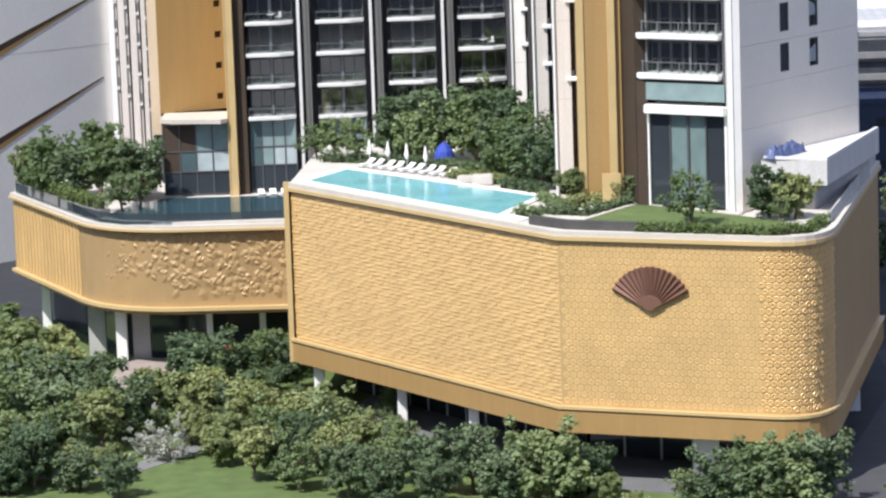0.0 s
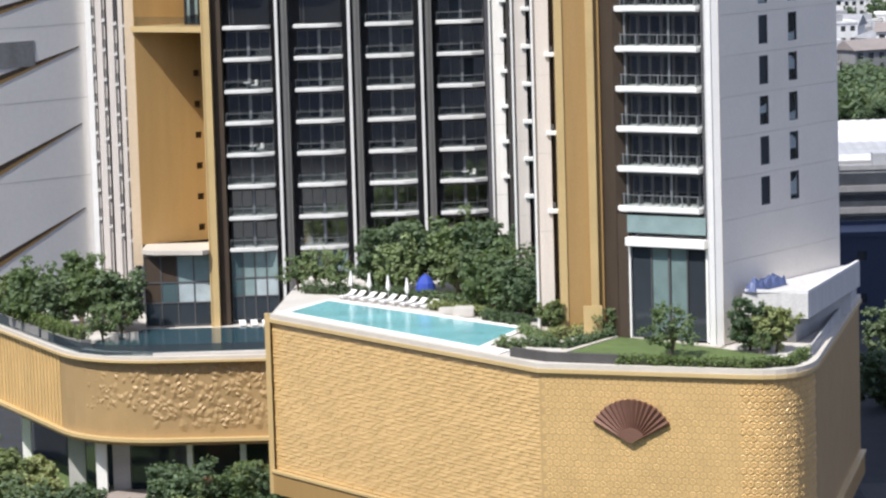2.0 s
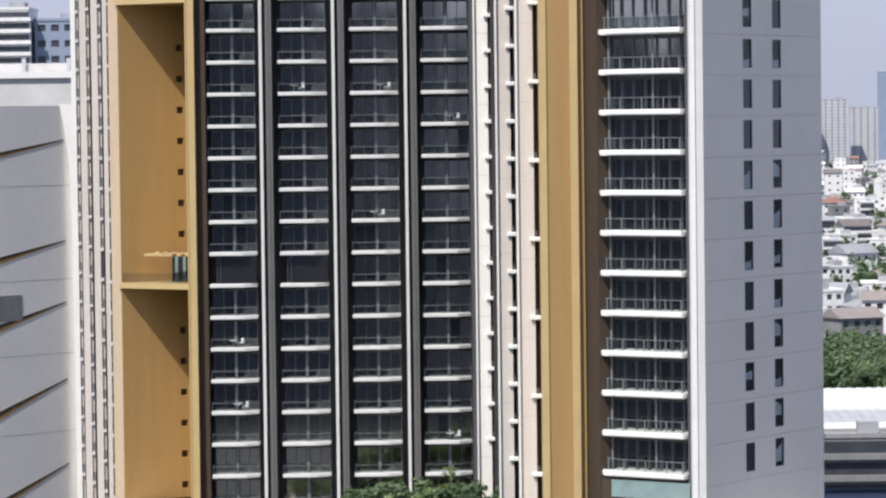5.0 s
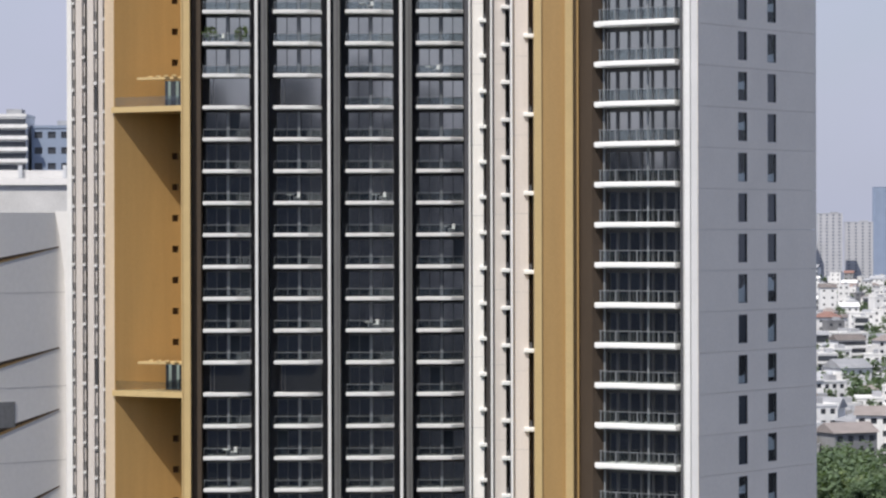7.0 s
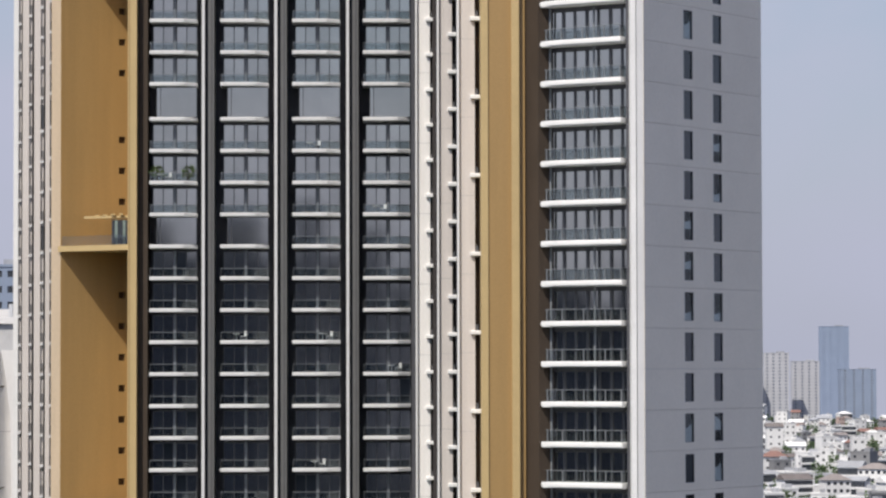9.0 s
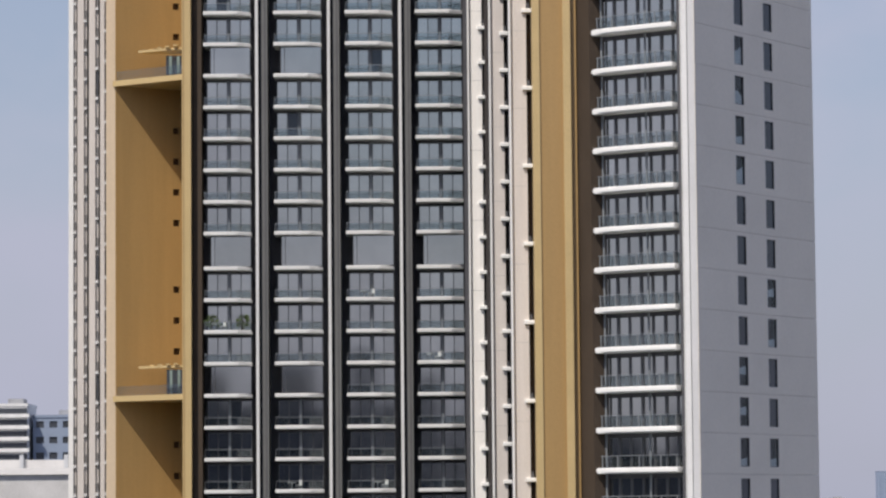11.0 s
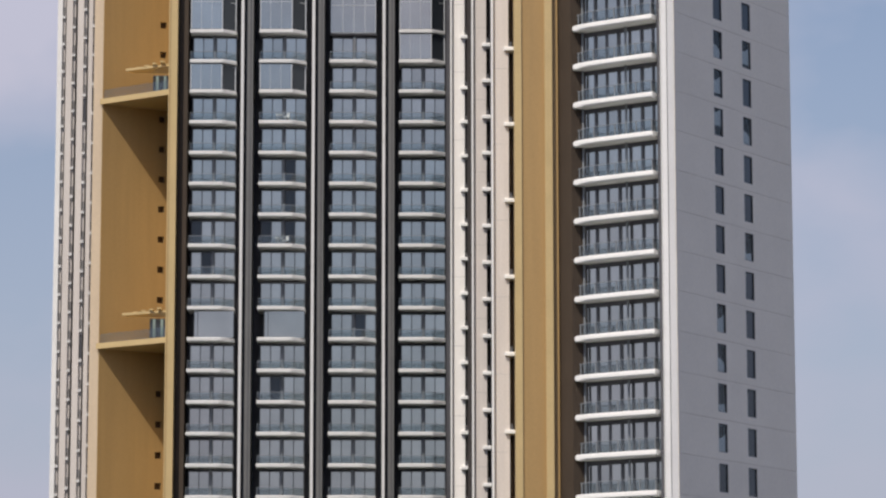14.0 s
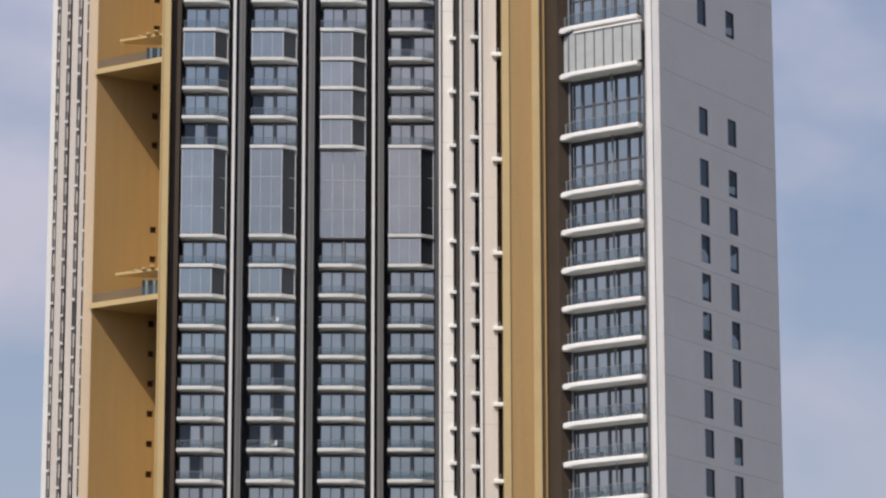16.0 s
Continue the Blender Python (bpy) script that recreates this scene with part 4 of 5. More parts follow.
for kind, x, y, s in (
    ("dark", -41.0, 283.5, 0.72), ("round", -45.0, 284.5, 0.75), ("round2", -37.0, 281.5, 0.55), ("light", -34.5, 284.5, 0.55), ("round", -47.0, 277.5, 0.6), ("dark", -33.0, 278.5, 0.5),
    ("light2", -21.5, 283.5, 0.62), ("round", -17.5, 279.5, 0.6), ("dark", -13.0, 276.0, 0.6), ("broad", -16.5, 285.5, 0.55), ("round2", -10.0, 273.5, 0.6), ("light", -25.0, 289.5, 0.55), ("dark", -5.5, 271.5, 0.55),
    ("light", -44.5, 292, 0.8), ("round", -39.5, 293, 0.8), ("light2", -36.5, 297, 0.75), ("dark", -47.5, 288, 0.8), ("round2", -43.0, 281, 0.6), ("light", -38.0, 286, 0.5),
    ("light2", -24.0, 290, 0.6), ("round", -20.5, 292, 0.7), ("dark", -17.0, 289, 0.65), ("light", -12.5, 289, 0.7), ("broad", -9.5, 287, 0.55), ("light2", -14.5, 284, 0.6),
    ("round2", -19.0, 284, 0.6), ("light", -28.5, 299, 0.65), ("light2", -33.5, 309, 0.7), ("round", -12.0, 279, 0.55), ("light", -6.0, 283, 0.5), ("dark", -24.0, 302, 0.65),
):
    tree(kind, x, y, 0.02, s)
shrub_rnd = random.Random(8)
for i in range(60):
    x = shrub_rnd.uniform(-50, -8)
    lim = 300 + (abs(x) - 8) * 0.35
    if -41 < x < -32:
        continue
    y = shrub_rnd.uniform(lim - 6, lim + 16)
    tree("small", x, min(y, 326), 0.02, shrub_rnd.uniform(0.45, 0.85), "garden shrubs")
for x, y, s in ((-30.0, 293, 1.0), (-32.3, 295, 0.75)):
    tree("silver", x, y, 0.02, s)
bm = B()
prism(bm, [(-39.3, 326), (-32.3, 326), (-32.3, 339), (-39.3, 341)], 0.03, 0.35)
prism(bm, [(-38.3, 328.5), (-32.8, 328.5), (-32.8, 339), (-38.3, 340)], 0.35, 0.7)
# pinkish stone with the shade over the steps in its colour
solid("entrance_steps", bm, mat("shaded_pinkish_stone", (0.29, 0.245, 0.22), 0.8, 0, 0.2, 1.5, 0.1), "pinkish stone entrance steps, colour darkened for shade", "steps", kind="structure")
bm = B()
strip(bm, [(-60, 296), (-46, 288), (-38, 287.5), (-33, 289.5), (-29, 296), (-27, 304), (-30, 313), (-36, 322), (-37, 329)], 0.03, 0.08, 1.3, 1.3)
# grey toned down to hold the shade that lies on the path
solid("garden_path", bm, mat("shaded_path_stone", (0.17, 0.17, 0.17), 0.9, 0, 0.3), "grey paved garden path, colour darkened for shade", "path", kind="structure")
bm = B()
prism(bm, [(-17, 300), (-6, 286), (2, 279), (24, 270), (27, 276), (10, 290), (-12, 322)], 0.03, 0.10)
solid("paving", bm, mat("grey_paving", (0.13, 0.13, 0.135), 0.85, 0, 0.25, 1.0, 0.1), "grey paving under the podium", "pavement", kind="structure")
# trees on the decks
for kind, x, y, s in (("round2", -9.2, 331, 0.85), ("dark", -5.0, 330, 0.95), ("round", -1.2, 327, 1.02), ("dark", 2.2, 324, 1.0), ("round2", 5.4, 321.5, 0.85),
                      ("broad", 4.0, 319.5, 0.75), ("small", -13.4, 331, 1.15), ("small", -15.6, 333, 1.2), ("small", -17.6, 334, 1.0), ("round", -7.0, 327, 0.75), ("round2", 0.8, 324, 0.7),
                      ("round2", 5.0, 309.5, 0.85), ("round", 2.2, 313.5, 0.85), ("dark", 6.3, 305.0, 0.66), ("round", -1.4, 325.5, 0.7)):
    tree(kind, x, y, 21.9, s, "deck trees")
for kind, x, y, s in (("round2", 24.0, 284.0, 0.62), ("light", 26.2, 282.8, 0.62), ("small", 17.0, 281.4, 1.3), ("small", 11.8, 294.8, 0.75), ("small", 24.9, 281.5, 0.6)):
    tree(kind, x, y, 21.9, s, "deck trees")
ob = tree("light", 7.2, 296.5, 21.9, 0.5, "deck trees")
for kind, x, y, s in (("round", -47.6, 354, 0.95), ("light", -50.2, 359.5, 0.85), ("round2", -44.9, 351.5, 0.8), ("round", -40.4, 350.8, 0.95), ("dark", -37.6, 350.2, 0.85),
                      ("small", -38.6, 342.0, 1.1), ("small", -37.2, 347.0, 1.0), ("tall", -42.5, 356.0, 0.85)):
    tree(kind, x, y, 15.9, s, "lower deck trees")
for path in ([(-52.0, 361.6), (-45.6, 347.9)], [(-45.2, 347.0), (-42.1, 341.0), (-40.0, 338.2)]):
    bm = B()
    strip(bm, path, 15.9, 16.75, 0.6, 0.6)
    bmesh.ops.recalc_face_normals(bm, faces=bm.faces[:])
    solid("planter", bm, mat("planter_grey", (0.20, 0.195, 0.19), 0.8, 0, 0.2, 1.0, 0.1), "long grey stone planter along the deck edge", "planter")
hedge([(-52.0, 361.6), (-45.4, 347.4), (-42.1, 341.0), (-40.2, 338.4)], 16.72, 1.55, 1.5, LEAF_HEDGE, "bright green clipped hedge along the deck edge")
hedge([(12.4, 278.0), (18, 275.6), (23.0, 273.8), (26.5, 274.9), (28.4, 279.2)], 21.9, 1.0, 1.1, LEAF_HEDGE, "clipped green hedge along the rounded podium edge")
hedge([(4.5, 290.5), (8.5, 288.5), (13.0, 295.5)], 21.9, 0.9, 1.2, LEAF_B, "low dark green hedge beside the lawn")
hedge([(6.5, 293.0), (12.5, 298.0)], 21.9, 1.1, 1.2, LEAF_C, "yellow-green shrubs beside the terrace")
hedge([(-4.0, 316.0), (2.0, 309.5)], 21.9, 1.0, 1.4, LEAF_C, "yellow-green shrubs behind the pool")
hedge([(1.0, 308.0), (5.2, 302.0)], 21.9, 1.2, 1.4, LEAF_B, "dark green shrubs beside the pool")
hedge([(-16.8, 331.0), (-12.6, 329.0), (-5.2, 321.6)], 21.9, 1.3, 1.6, LEAF_B, "dark green shrubs behind the sun loungers")
hedge([(-5.0, 321.0), (3.6, 312.5)], 21.9, 1.5, 1.8, LEAF_A, "green shrubs under the deck trees")
hedge([(2.2, 290.2), (4.2, 288.2)], 21.9, 1.1, 1.6, LEAF_A, "green shrubs at the pool's end")
hedge([(4.4, 299.0), (7.0, 291.5)], 21.9, 0.9, 1.2, LEAF_A, "green shrubs beside the pool")

# ---- pool deck ----
bm = B()
prism(bm, [(-19.0, 316.2), (2.2, 285.7), (3.4, 287.5), (1.4, 290.5), (5.2, 301.5), (-13.9, 325.4)], 21.9, 22.04)
solid("pool_coping", bm, mat("white_pool_coping", (0.76, 0.74, 0.71), 0.6, 0, 0.12, 1.5, 0.06), "white stone coping round the pool", "coping", kind="structure")
bm = B()
prism(bm, [(-17.6, 316.3), (0.5, 290.2), (4.2, 300.6), (-14.2, 323.7)], 22.0, 22.06)
solid("pool_water", bm, POOL, "turquoise swimming pool water with small ripples", "water", kind="structure")
bm = B()
prism(bm, [(8.0, 285.4), (12.5, 281.0), (25.6, 276.9), (26.6, 279.0), (21.6, 285.4), (13.4, 294.2)], 21.9, 21.97)
solid("lawn", bm, GRASS, "small clipped lawn on the podium roof", "lawn", kind="structure")
bm = B()
strip(bm, [(7.6, 285.2), (13.2, 294.6), (21.8, 286.0)], 21.9, 22.05, 0.35, 0.35)
solid("lawn_edging", bm, COPING, "pale stone edging round the lawn", "edging", kind="structure")
bm = B()
strip(bm, [(3.4, 284.6), (6.4, 281.2), (14.6, 277.7)], 21.9, 22.7, 0.3, 0.3)
solid("planter_wall", bm, PLANTER, "low dark stone planter wall at the edge", "wall", kind="structure")
bm = B()
prism(bm, [(-40.0, 338.6), (-38.0, 336.0), (-33, 334.2), (-20, 333.6), (-20, 350), (-35, 350.2), (-38.2, 346.0)], 15.9, 16.0)
solid("lower_pool_water", bm, POOL_DARK, "still dark blue pool water", "water", kind="structure")
bm = B()
strip(bm, [(-52.5, 361.2), (-42.8, 340.7), (-40.6, 336.8), (-37.8, 334.4), (-33, 333.3), (-13, 333.4)], 15.5, 16.75, 0, 0.06)
solid("glass_balustrade", bm, clear_glass("balustrade_glass", (0.55, 0.62, 0.64), 0.3), "grey glass balustrade along the lower deck", "balustrade", kind="structure")


def lounger_meshes():
    frame_, pad, back = B(), B(), B()
    for x in (0.05, 0.6):
        for y in (0.2, 1.3):
            box(frame_, x, x + 0.06, y, y + 0.06, 0, 0.32)
    box(frame_, 0.03, 0.68, 0.0, 1.95, 0.30, 0.35)
    box(pad, 0.05, 0.66, 0.0, 1.25, 0.35, 0.45)
    v = [back.verts.new(c) for c in ((0.05, 1.25, 0.35), (0.66, 1.25, 0.35), (0.66, 1.9, 0.85), (0.05, 1.9, 0.85), (0.05, 1.2, 0.45), (0.66, 1.2, 0.45), (0.66, 1.85, 0.95), (0.05, 1.85, 0.95))]
    for q in ((3, 2, 1, 0), (4, 5, 6, 7), (0, 1, 5, 4), (1, 2, 6, 5), (2, 3, 7, 6), (3, 0, 4, 7)):
        back.faces.new([v[i] for i in q])
    return mesh_of("frame", frame_, ALU), mesh_of("mattress", pad, WHITE), mesh_of("backrest", back, WHITE)


LOUNGE = lounger_meshes()


def lounger(x, y, z, turn, group, tall=0.85):
    ob = thing("sun_lounger", "white cushioned sun lounger beside the pool", "lounger", group)
    ob.matrix_basis = pose(x, y, z, 0, 0, turn) @ Matrix.Diagonal((1.15, 1.1, tall, 1))
    for nm, me in zip(("frame", "mattress", "backrest"), LOUNGE):
        link(nm, me, ob)


for i in range(9):
    t = i / 8
    lounger(-13.3 + 8.2 * t, 325.6 - 9.0 * t, 21.9, -42 + 4 * (i % 2), "loungers by the upper pool")
for i in range(4):
    lounger(-24.9 + 1.25 * i, 350.3, 15.9, 8, "loungers by the lower pool", 0.55)


def parasol(x, y, z, h):
    ob = thing("parasol", "closed white parasol on a slim pole", "parasol", "closed parasols")
    ob.location = (x, y, z)
    bm = B()
    limb(bm, (0, 0, 0), (0, 0, h), 0.04, 0.04, 8)
    part("pole", bm, ALU, ob)
    bm = B()
    limb(bm, (0, 0, h * 0.42), (0, 0, h * 0.55), 0.13, 0.24, 10)
    limb(bm, (0, 0, h * 0.55), (0, 0, h * 0.97), 0.24, 0.08, 10)
    part("canopy", bm, WHITE, ob, "folded white canopy")
    bm = B()
    box(bm, -0.3, 0.3, -0.3, 0.3, 0, 0.08)
    part("base", bm, CONCRETE, ob)


for i, (x, y) in enumerate(((-12.0, 327.0), (-10.1, 325.0), (-8.2, 322.6), (-6.3, 320.2))):
    parasol(x, y, 21.9, 2.7)
ob = thing("umbrella", "blue canvas umbrella, half folded", "umbrella", loc=(-4.5, 321.8, 21.9))
bm = B()
limb(bm, (0, 0, 0), (0, 0, 2.9), 0.04, 0.04, 8)
part("pole", bm, ALU, ob)
bm = B()
for za, zb, ra, rb in ((0.95, 1.25, 0.80, 0.98), (1.25, 1.9, 0.98, 0.86), (1.9, 2.45, 0.86, 0.52), (2.45, 2.8, 0.52, 0.05)):
    limb(bm, (0, 0, za), (0, 0, zb), ra, rb, 10)
part("canopy", bm, BLUE, ob, "bright blue canvas")
bm = B()
for x, y, w, h in ((-0.8, 310.4, 1.0, 1.0), (-2.4, 312.2, 0.8, 0.7)):
    box(bm, x - w, x + w, y - w * 0.7, y + w * 0.7, 21.9, 21.9 + h)
bmesh.ops.bevel(bm, geom=bm.edges[:], offset=0.12, segments=2, affect="EDGES")
solid("rock_feature", bm, STONE, "pale stone blocks at the pool's edge", "rock")
ob = thing("garden_table", "dark wooden garden table under the shrubs", "table", loc=(9.4, 300.0, 21.9))
bm = B()
box(bm, -1.6, 1.6, -0.5, 0.5, 0.72, 0.8)
part("tabletop", bm, ROOF_R, ob)
for x in (-1.4, 1.4):
    for y in (-0.4, 0.4):
        bm = B()
        box(bm, x - 0.05, x + 0.05, y - 0.05, y + 0.05, 0, 0.72)
        part("leg", bm, BROWN, ob)
ob = thing("glass_canopy", "pale gold entrance screen beside the tower", "screen", loc=(10.8, 294.4, 21.9))
bm = B()
box(bm, -0.8, 0.9, -0.1, 0.1, 0, 2.9)
part("screen", bm, GOLD_LIGHT, ob)

# raised terrace beside the grey wall
bm = B()
prism(bm, [(23.8, 288.2), (29.3, 285.8), (36.3, 306.5), (34.4, 304.9), (29.0, 297.1)], 24.3, 26.5)
solid("terrace_slab", bm, mat("terrace_render", (0.52, 0.51, 0.50), 0.7, 0, 0.2, 1.0, 0.1, streak=True), "thick white terrace slab beside the grey wall", "terrace", kind="structure")
bm = B()
strip(bm, [(24.0, 288.0), (29.3, 285.9), (36.2, 306.3)], 26.5, 26.75, 0.05, 0.3)
solid("terrace_kerb", bm, SLAB, "white kerb round the terrace", "kerb", kind="structure")
bm = B()
prism(bm, [(24.5, 290.0), (28.4, 288.0), (35.4, 306.5), (34.4, 304.9), (29.0, 297.3)], 21.9, 24.3)
solid("terrace_wall", bm, CONCRETE, "grey recessed wall below the terrace", "wall", kind="structure")
bm = B()
strip(bm, [(28.9, 279.5), (37.2, 317.0)], 21.9, 22.9, 0, 0.15)
solid("parapet", bm, CONCRETE, "grey parapet along the podium's side", "parapet", kind="structure")
ob = thing("covered_crates", "blue tarpaulin over stacked crates on the terrace", "tarpaulin", loc=(26.0, 290.2, 26.5))
bm = B()
bmesh.ops.create_grid(bm, x_segments=14, y_segments=6, size=1.0)
rg = random.Random(9)
for v in bm.verts:
    edge = max(abs(v.co.x), abs(v.co.y)) > 0.99
    v.co.z = 0.05 if edge else 0.8 + rg.uniform(-0.35, 0.35)
    v.co.x *= 3.0
    v.co.y *= 0.7
tarp = part("tarpaulin", bm, TARP, ob, "crumpled blue tarpaulin")
ob.rotation_euler = (0, 0, radians(55))


# ---- surroundings ----
mall = thing("shopping_mall", "huge smooth white mall facade with slanted slots", "building")
MP, MQ = (-77.0, 396.0), (-47.6, 425.0)
mall_m, ML = along(MP, MQ)


def on_mall(u):
    d = (Vector(MQ) - Vector(MP)).normalized()
    s = (u * MP[1] - MP[0]) / (d.x - u * d.y)
    return s, MP[1] + s * d.y


bm = B()
prism(bm, [(-2, 0), (ML - 1.4, 0), (ML - 1.4, 30), (-2, 30)], 0, 67.7)
body = part("facade", bm, MALL, mall, "smooth white panel facade")
body.matrix_basis = mall_m
bm = B()
edge = ((-49.8, 67.9), (-49.2, 64.6), (-48.6, 59.5), (-48.45, 49.4), (-48.3, 0.0), (-46.0, 0.0), (-46.0, 67.9))
near = [bm.verts.new((x, 422.7, z)) for x, z in edge]
far = [bm.verts.new((x, 427.0, z)) for x, z in edge]
bm.faces.new(near)
bm.faces.new(far[::-1])
for i in range(len(edge)):
    j = (i + 1) % len(edge)
    bm.faces.new((near[i], far[i], far[j], near[j]))
bmesh.ops.recalc_face_normals(bm, faces=bm.faces[:])
part("corner_pier", bm, MALL, mall, "white curving end wall")
for za, zb, th in ((61.6, 63.4, 1.6), (48.2, 50.6, 1.9), (39.6, 42.8, 2.2), (28.4, 33.0, 2.3), (17.0, 22.2, 2.2)):
    sa, ya = on_mall(-0.1395)
    sb, yb = on_mall(-0.1168)
    fa, fb = 65 + (za - 65) * ya / 420, 65 + (zb - 65) * yb / 420
    sl_ = (fb - fa) / (sb - sa)
    s0 = 0.0
    f0 = fa - sl_ * (sa - s0)
    for nm, m_, o, k in (("slot", BROWN, 0.0, 0.55), ("slot_lip", GOLD, -0.55, 0.45)):
        bm = B()
        t0, t1 = f0 + (0 if k > .5 else -th * 1.5 * 0.55), fb
        v = [bm.verts.new(c) for c in ((s0, -0.05, t0), (s0, -0.05, t0 - th * 1.5 * k), (sb, -0.05, t1 - 0.25 * k), (sb, -0.05, t1),
                                       (s0, 0.3, t0), (s0, 0.3, t0 - th * 1.5 * k), (sb, 0.3, t1 - 0.25 * k), (sb, 0.3, t1))]
        for q in ((3, 2, 1, 0), (4, 5, 6, 7), (0, 1, 5, 4), (1, 2, 6, 5), (2, 3, 7, 6), (3, 0, 4, 7)):
            bm.faces.new([v[i] for i in q])
        part(nm, bm, m_, mall).matrix_basis = mall_m
s0, y0 = on_mall(-0.1302)
bm = B()
box(bm, s0 - 9, s0, -0.06, 0.3, 65 - 24.6 * y0 / 420, 65 - 21.3 * y0 / 420)
part("dark_window", bm, CITY_G, mall, "large grey window").matrix_basis = mall_m
bm = B()
for z in (57.5, 45.5, 36, 26):
    box(bm, 0, ML - 1.4, -0.012, 0.01, z, z + 0.06)
part("panel_joint", bm, CONCRETE, mall).matrix_basis = mall_m

# roofs and blocks beyond the mall
ob = thing("roof_hall", "grey hall roof with a pale parapet", "building")
ROOF_PALE = mat("pale_roof", (0.56, 0.55, 0.54), 0.7, 0, 0.2, 0.8, 0.1)
bm = B()
box(bm, -110, -52, 500, 560, 0, 72.4)
part("wall", bm, ROOF_PALE, ob)
bm = B()
box(bm, -110, -52, 499.5, 503, 72.4, 73.4)
part("parapet", bm, MALL, ob, "pale parapet")
bm = B()
prism(bm, [(-110, 520), (-52, 520), (-52, 556), (-110, 556)], 70.5, 75.0)
part("roof", bm, ROOF_PALE, ob)
for i in range(8):
    bm = B()
    box(bm, -109 + 7 * i, -108.4 + 7 * i, 519.4, 520, 70.5, 75.8)
    part("rib", bm, ALU, ob)


def block(name, label, x, y, w, d, h, wall, rows, cols, roof="flat", roof_mat=ROOF_G, group="city houses", win=(1.3, 1.3), turn=0.0, bands=False, cat="house", pane_mat=None):
    """A far building: wall with real window openings, panes, roof."""
    ob = thing(name, label, cat, group)
    ob.matrix_basis = pose(x, y, 0, 0, 0, turn)
    bm = B()
    holes, sh = [], h / rows
    for r in range(rows):
        for c in range(cols):
            cx, cz = (c + 0.5) * w / cols, (r + 0.55) * sh
            if bands:
                continue
            holes.append((cx - win[0] / 2, cx + win[0] / 2, cz - win[1] / 2, cz + win[1] / 2))
    pierced(bm, w, 0, h, holes, 0.4)
    box(bm, 0.02, w - 0.02, 0.45, d, 0, h - 0.02)
    part("wall", bm, wall, ob)
    if holes:
        bmw = B()
        box(bmw, 0, win[0], 0.3, 0.42, 0, win[1])
        me = mesh_of("window", bmw, pane_mat or WINDOW_DARK)
        for hh in holes:
            link("window", me, ob, pose(hh[0], 0, hh[2]))
    if bands:
        bmw = B()
        box(bmw, 0, w + 1.2, -1.0, 0.0, -0.5, 0.5)
        me = mesh_of("balcony", bmw, wall)
        bmw = B()
        box(bmw, 0, w, -0.05, 0.1, 0.7, sh - 0.6)
        mw = mesh_of("window", bmw, WINDOW_DARK)
        for r in range(rows):
            link("balcony", me, ob, pose(-0.6, 0, r * sh + 0.5))
            link("window", mw, ob, pose(0, 0, r * sh))
    bm = B()
    if roof == "flat":
        strip(bm, [(-0.2, -0.2), (w + 0.2, -0.2), (w + 0.2, d), (-0.2, d), (-0.2, -0.2)], h - 0.05, h + 0.7, 0, 0.35)
        box(bm, 0.3, w - 0.3, 0.3, d - 0.3, h, h + 0.15)
        part("roof", bm, wall, ob)
        bm = B()
        box(bm, w * 0.55, w * 0.85, d * 0.4, d * 0.8, h + 0.1, h + 2.3)
        part("roof_tank", bm, ROOF_G, ob)
    else:
        o = 0.7
        rh = 0.28 * min(w, d)
        if roof == "gable":
            pts = [(-o, -o, h), (w + o, -o, h), (w + o, d + o, h), (-o, d + o, h), (-o, d / 2, h + rh), (w + o, d / 2, h + rh)]
        else:
            pts = [(-o, -o, h), (w + o, -o, h), (w + o, d + o, h), (-o, d + o, h), (w * .35, d / 2, h + rh), (w * .65, d / 2, h + rh)]
        v = [bm.verts.new(p) for p in pts]
        for q in ((0, 1, 5, 4), (2, 3, 4, 5), (3, 0, 4), (1, 2, 5), (3, 2, 1, 0)):
            bm.faces.new([v[i] for i in q])
        part("roof", bm, roof_mat, ob)
    return ob


block("apartment_block", "white apartment block with long dark window bands", -128, 900, 14, 20, 97, CITY_W, 31, 1, bands=True, group="far blocks", cat="building")
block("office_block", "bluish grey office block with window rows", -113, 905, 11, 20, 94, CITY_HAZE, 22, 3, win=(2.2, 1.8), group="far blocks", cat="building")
# this building's shade is in its navy wall colour
block("navy_building", "dark building with shade painted in as navy", 50.5, 452, 40, 14, 11.8, SHADE_NAVY, 2, 6, group="", cat="building")
block("balcony_house", "grey three-storey house with long balconies", 62.5, 556, 11.5, 9, 11.0, CITY_G, 3, 1, bands=True)
block("balcony_house", "pale house with window bands beside its neighbour", 76.5, 560, 14, 10, 9.5, CITY_W, 3, 4)
for i in range(4):
    ob = thing("market_roof", "long white corrugated market roof", "roof", "market roofs")
    x, y = 66 + 1.5 * i, 596 + 26 * i
    bm = B()
    box(bm, x, x + 46, y, y + 18, 0, 6.0)
    part("wall", bm, CITY_G, ob)
    bm = B()
    for j in range(23):
        xa = x - 1 + 2.1 * j
        v = [bm.verts.new(c) for c in ((xa, y - 1, 6.0), (xa + 1.05, y - 1, 6.14), (xa + 2.1, y - 1, 6.0), (xa + 2.1, y + 18, 8.2), (xa + 1.05, y + 18, 8.34), (xa, y + 18, 8.2))]
        bm.faces.new((v[0], v[1], v[4], v[5]))
        bm.faces.new((v[1], v[2], v[3], v[4]))
    part("roof", bm, ROOF_G if i == 1 else ROOF_PALE, ob, "white corrugated roof sheets")
rg = random.Random(21)
woods_v, woods_f = [], []


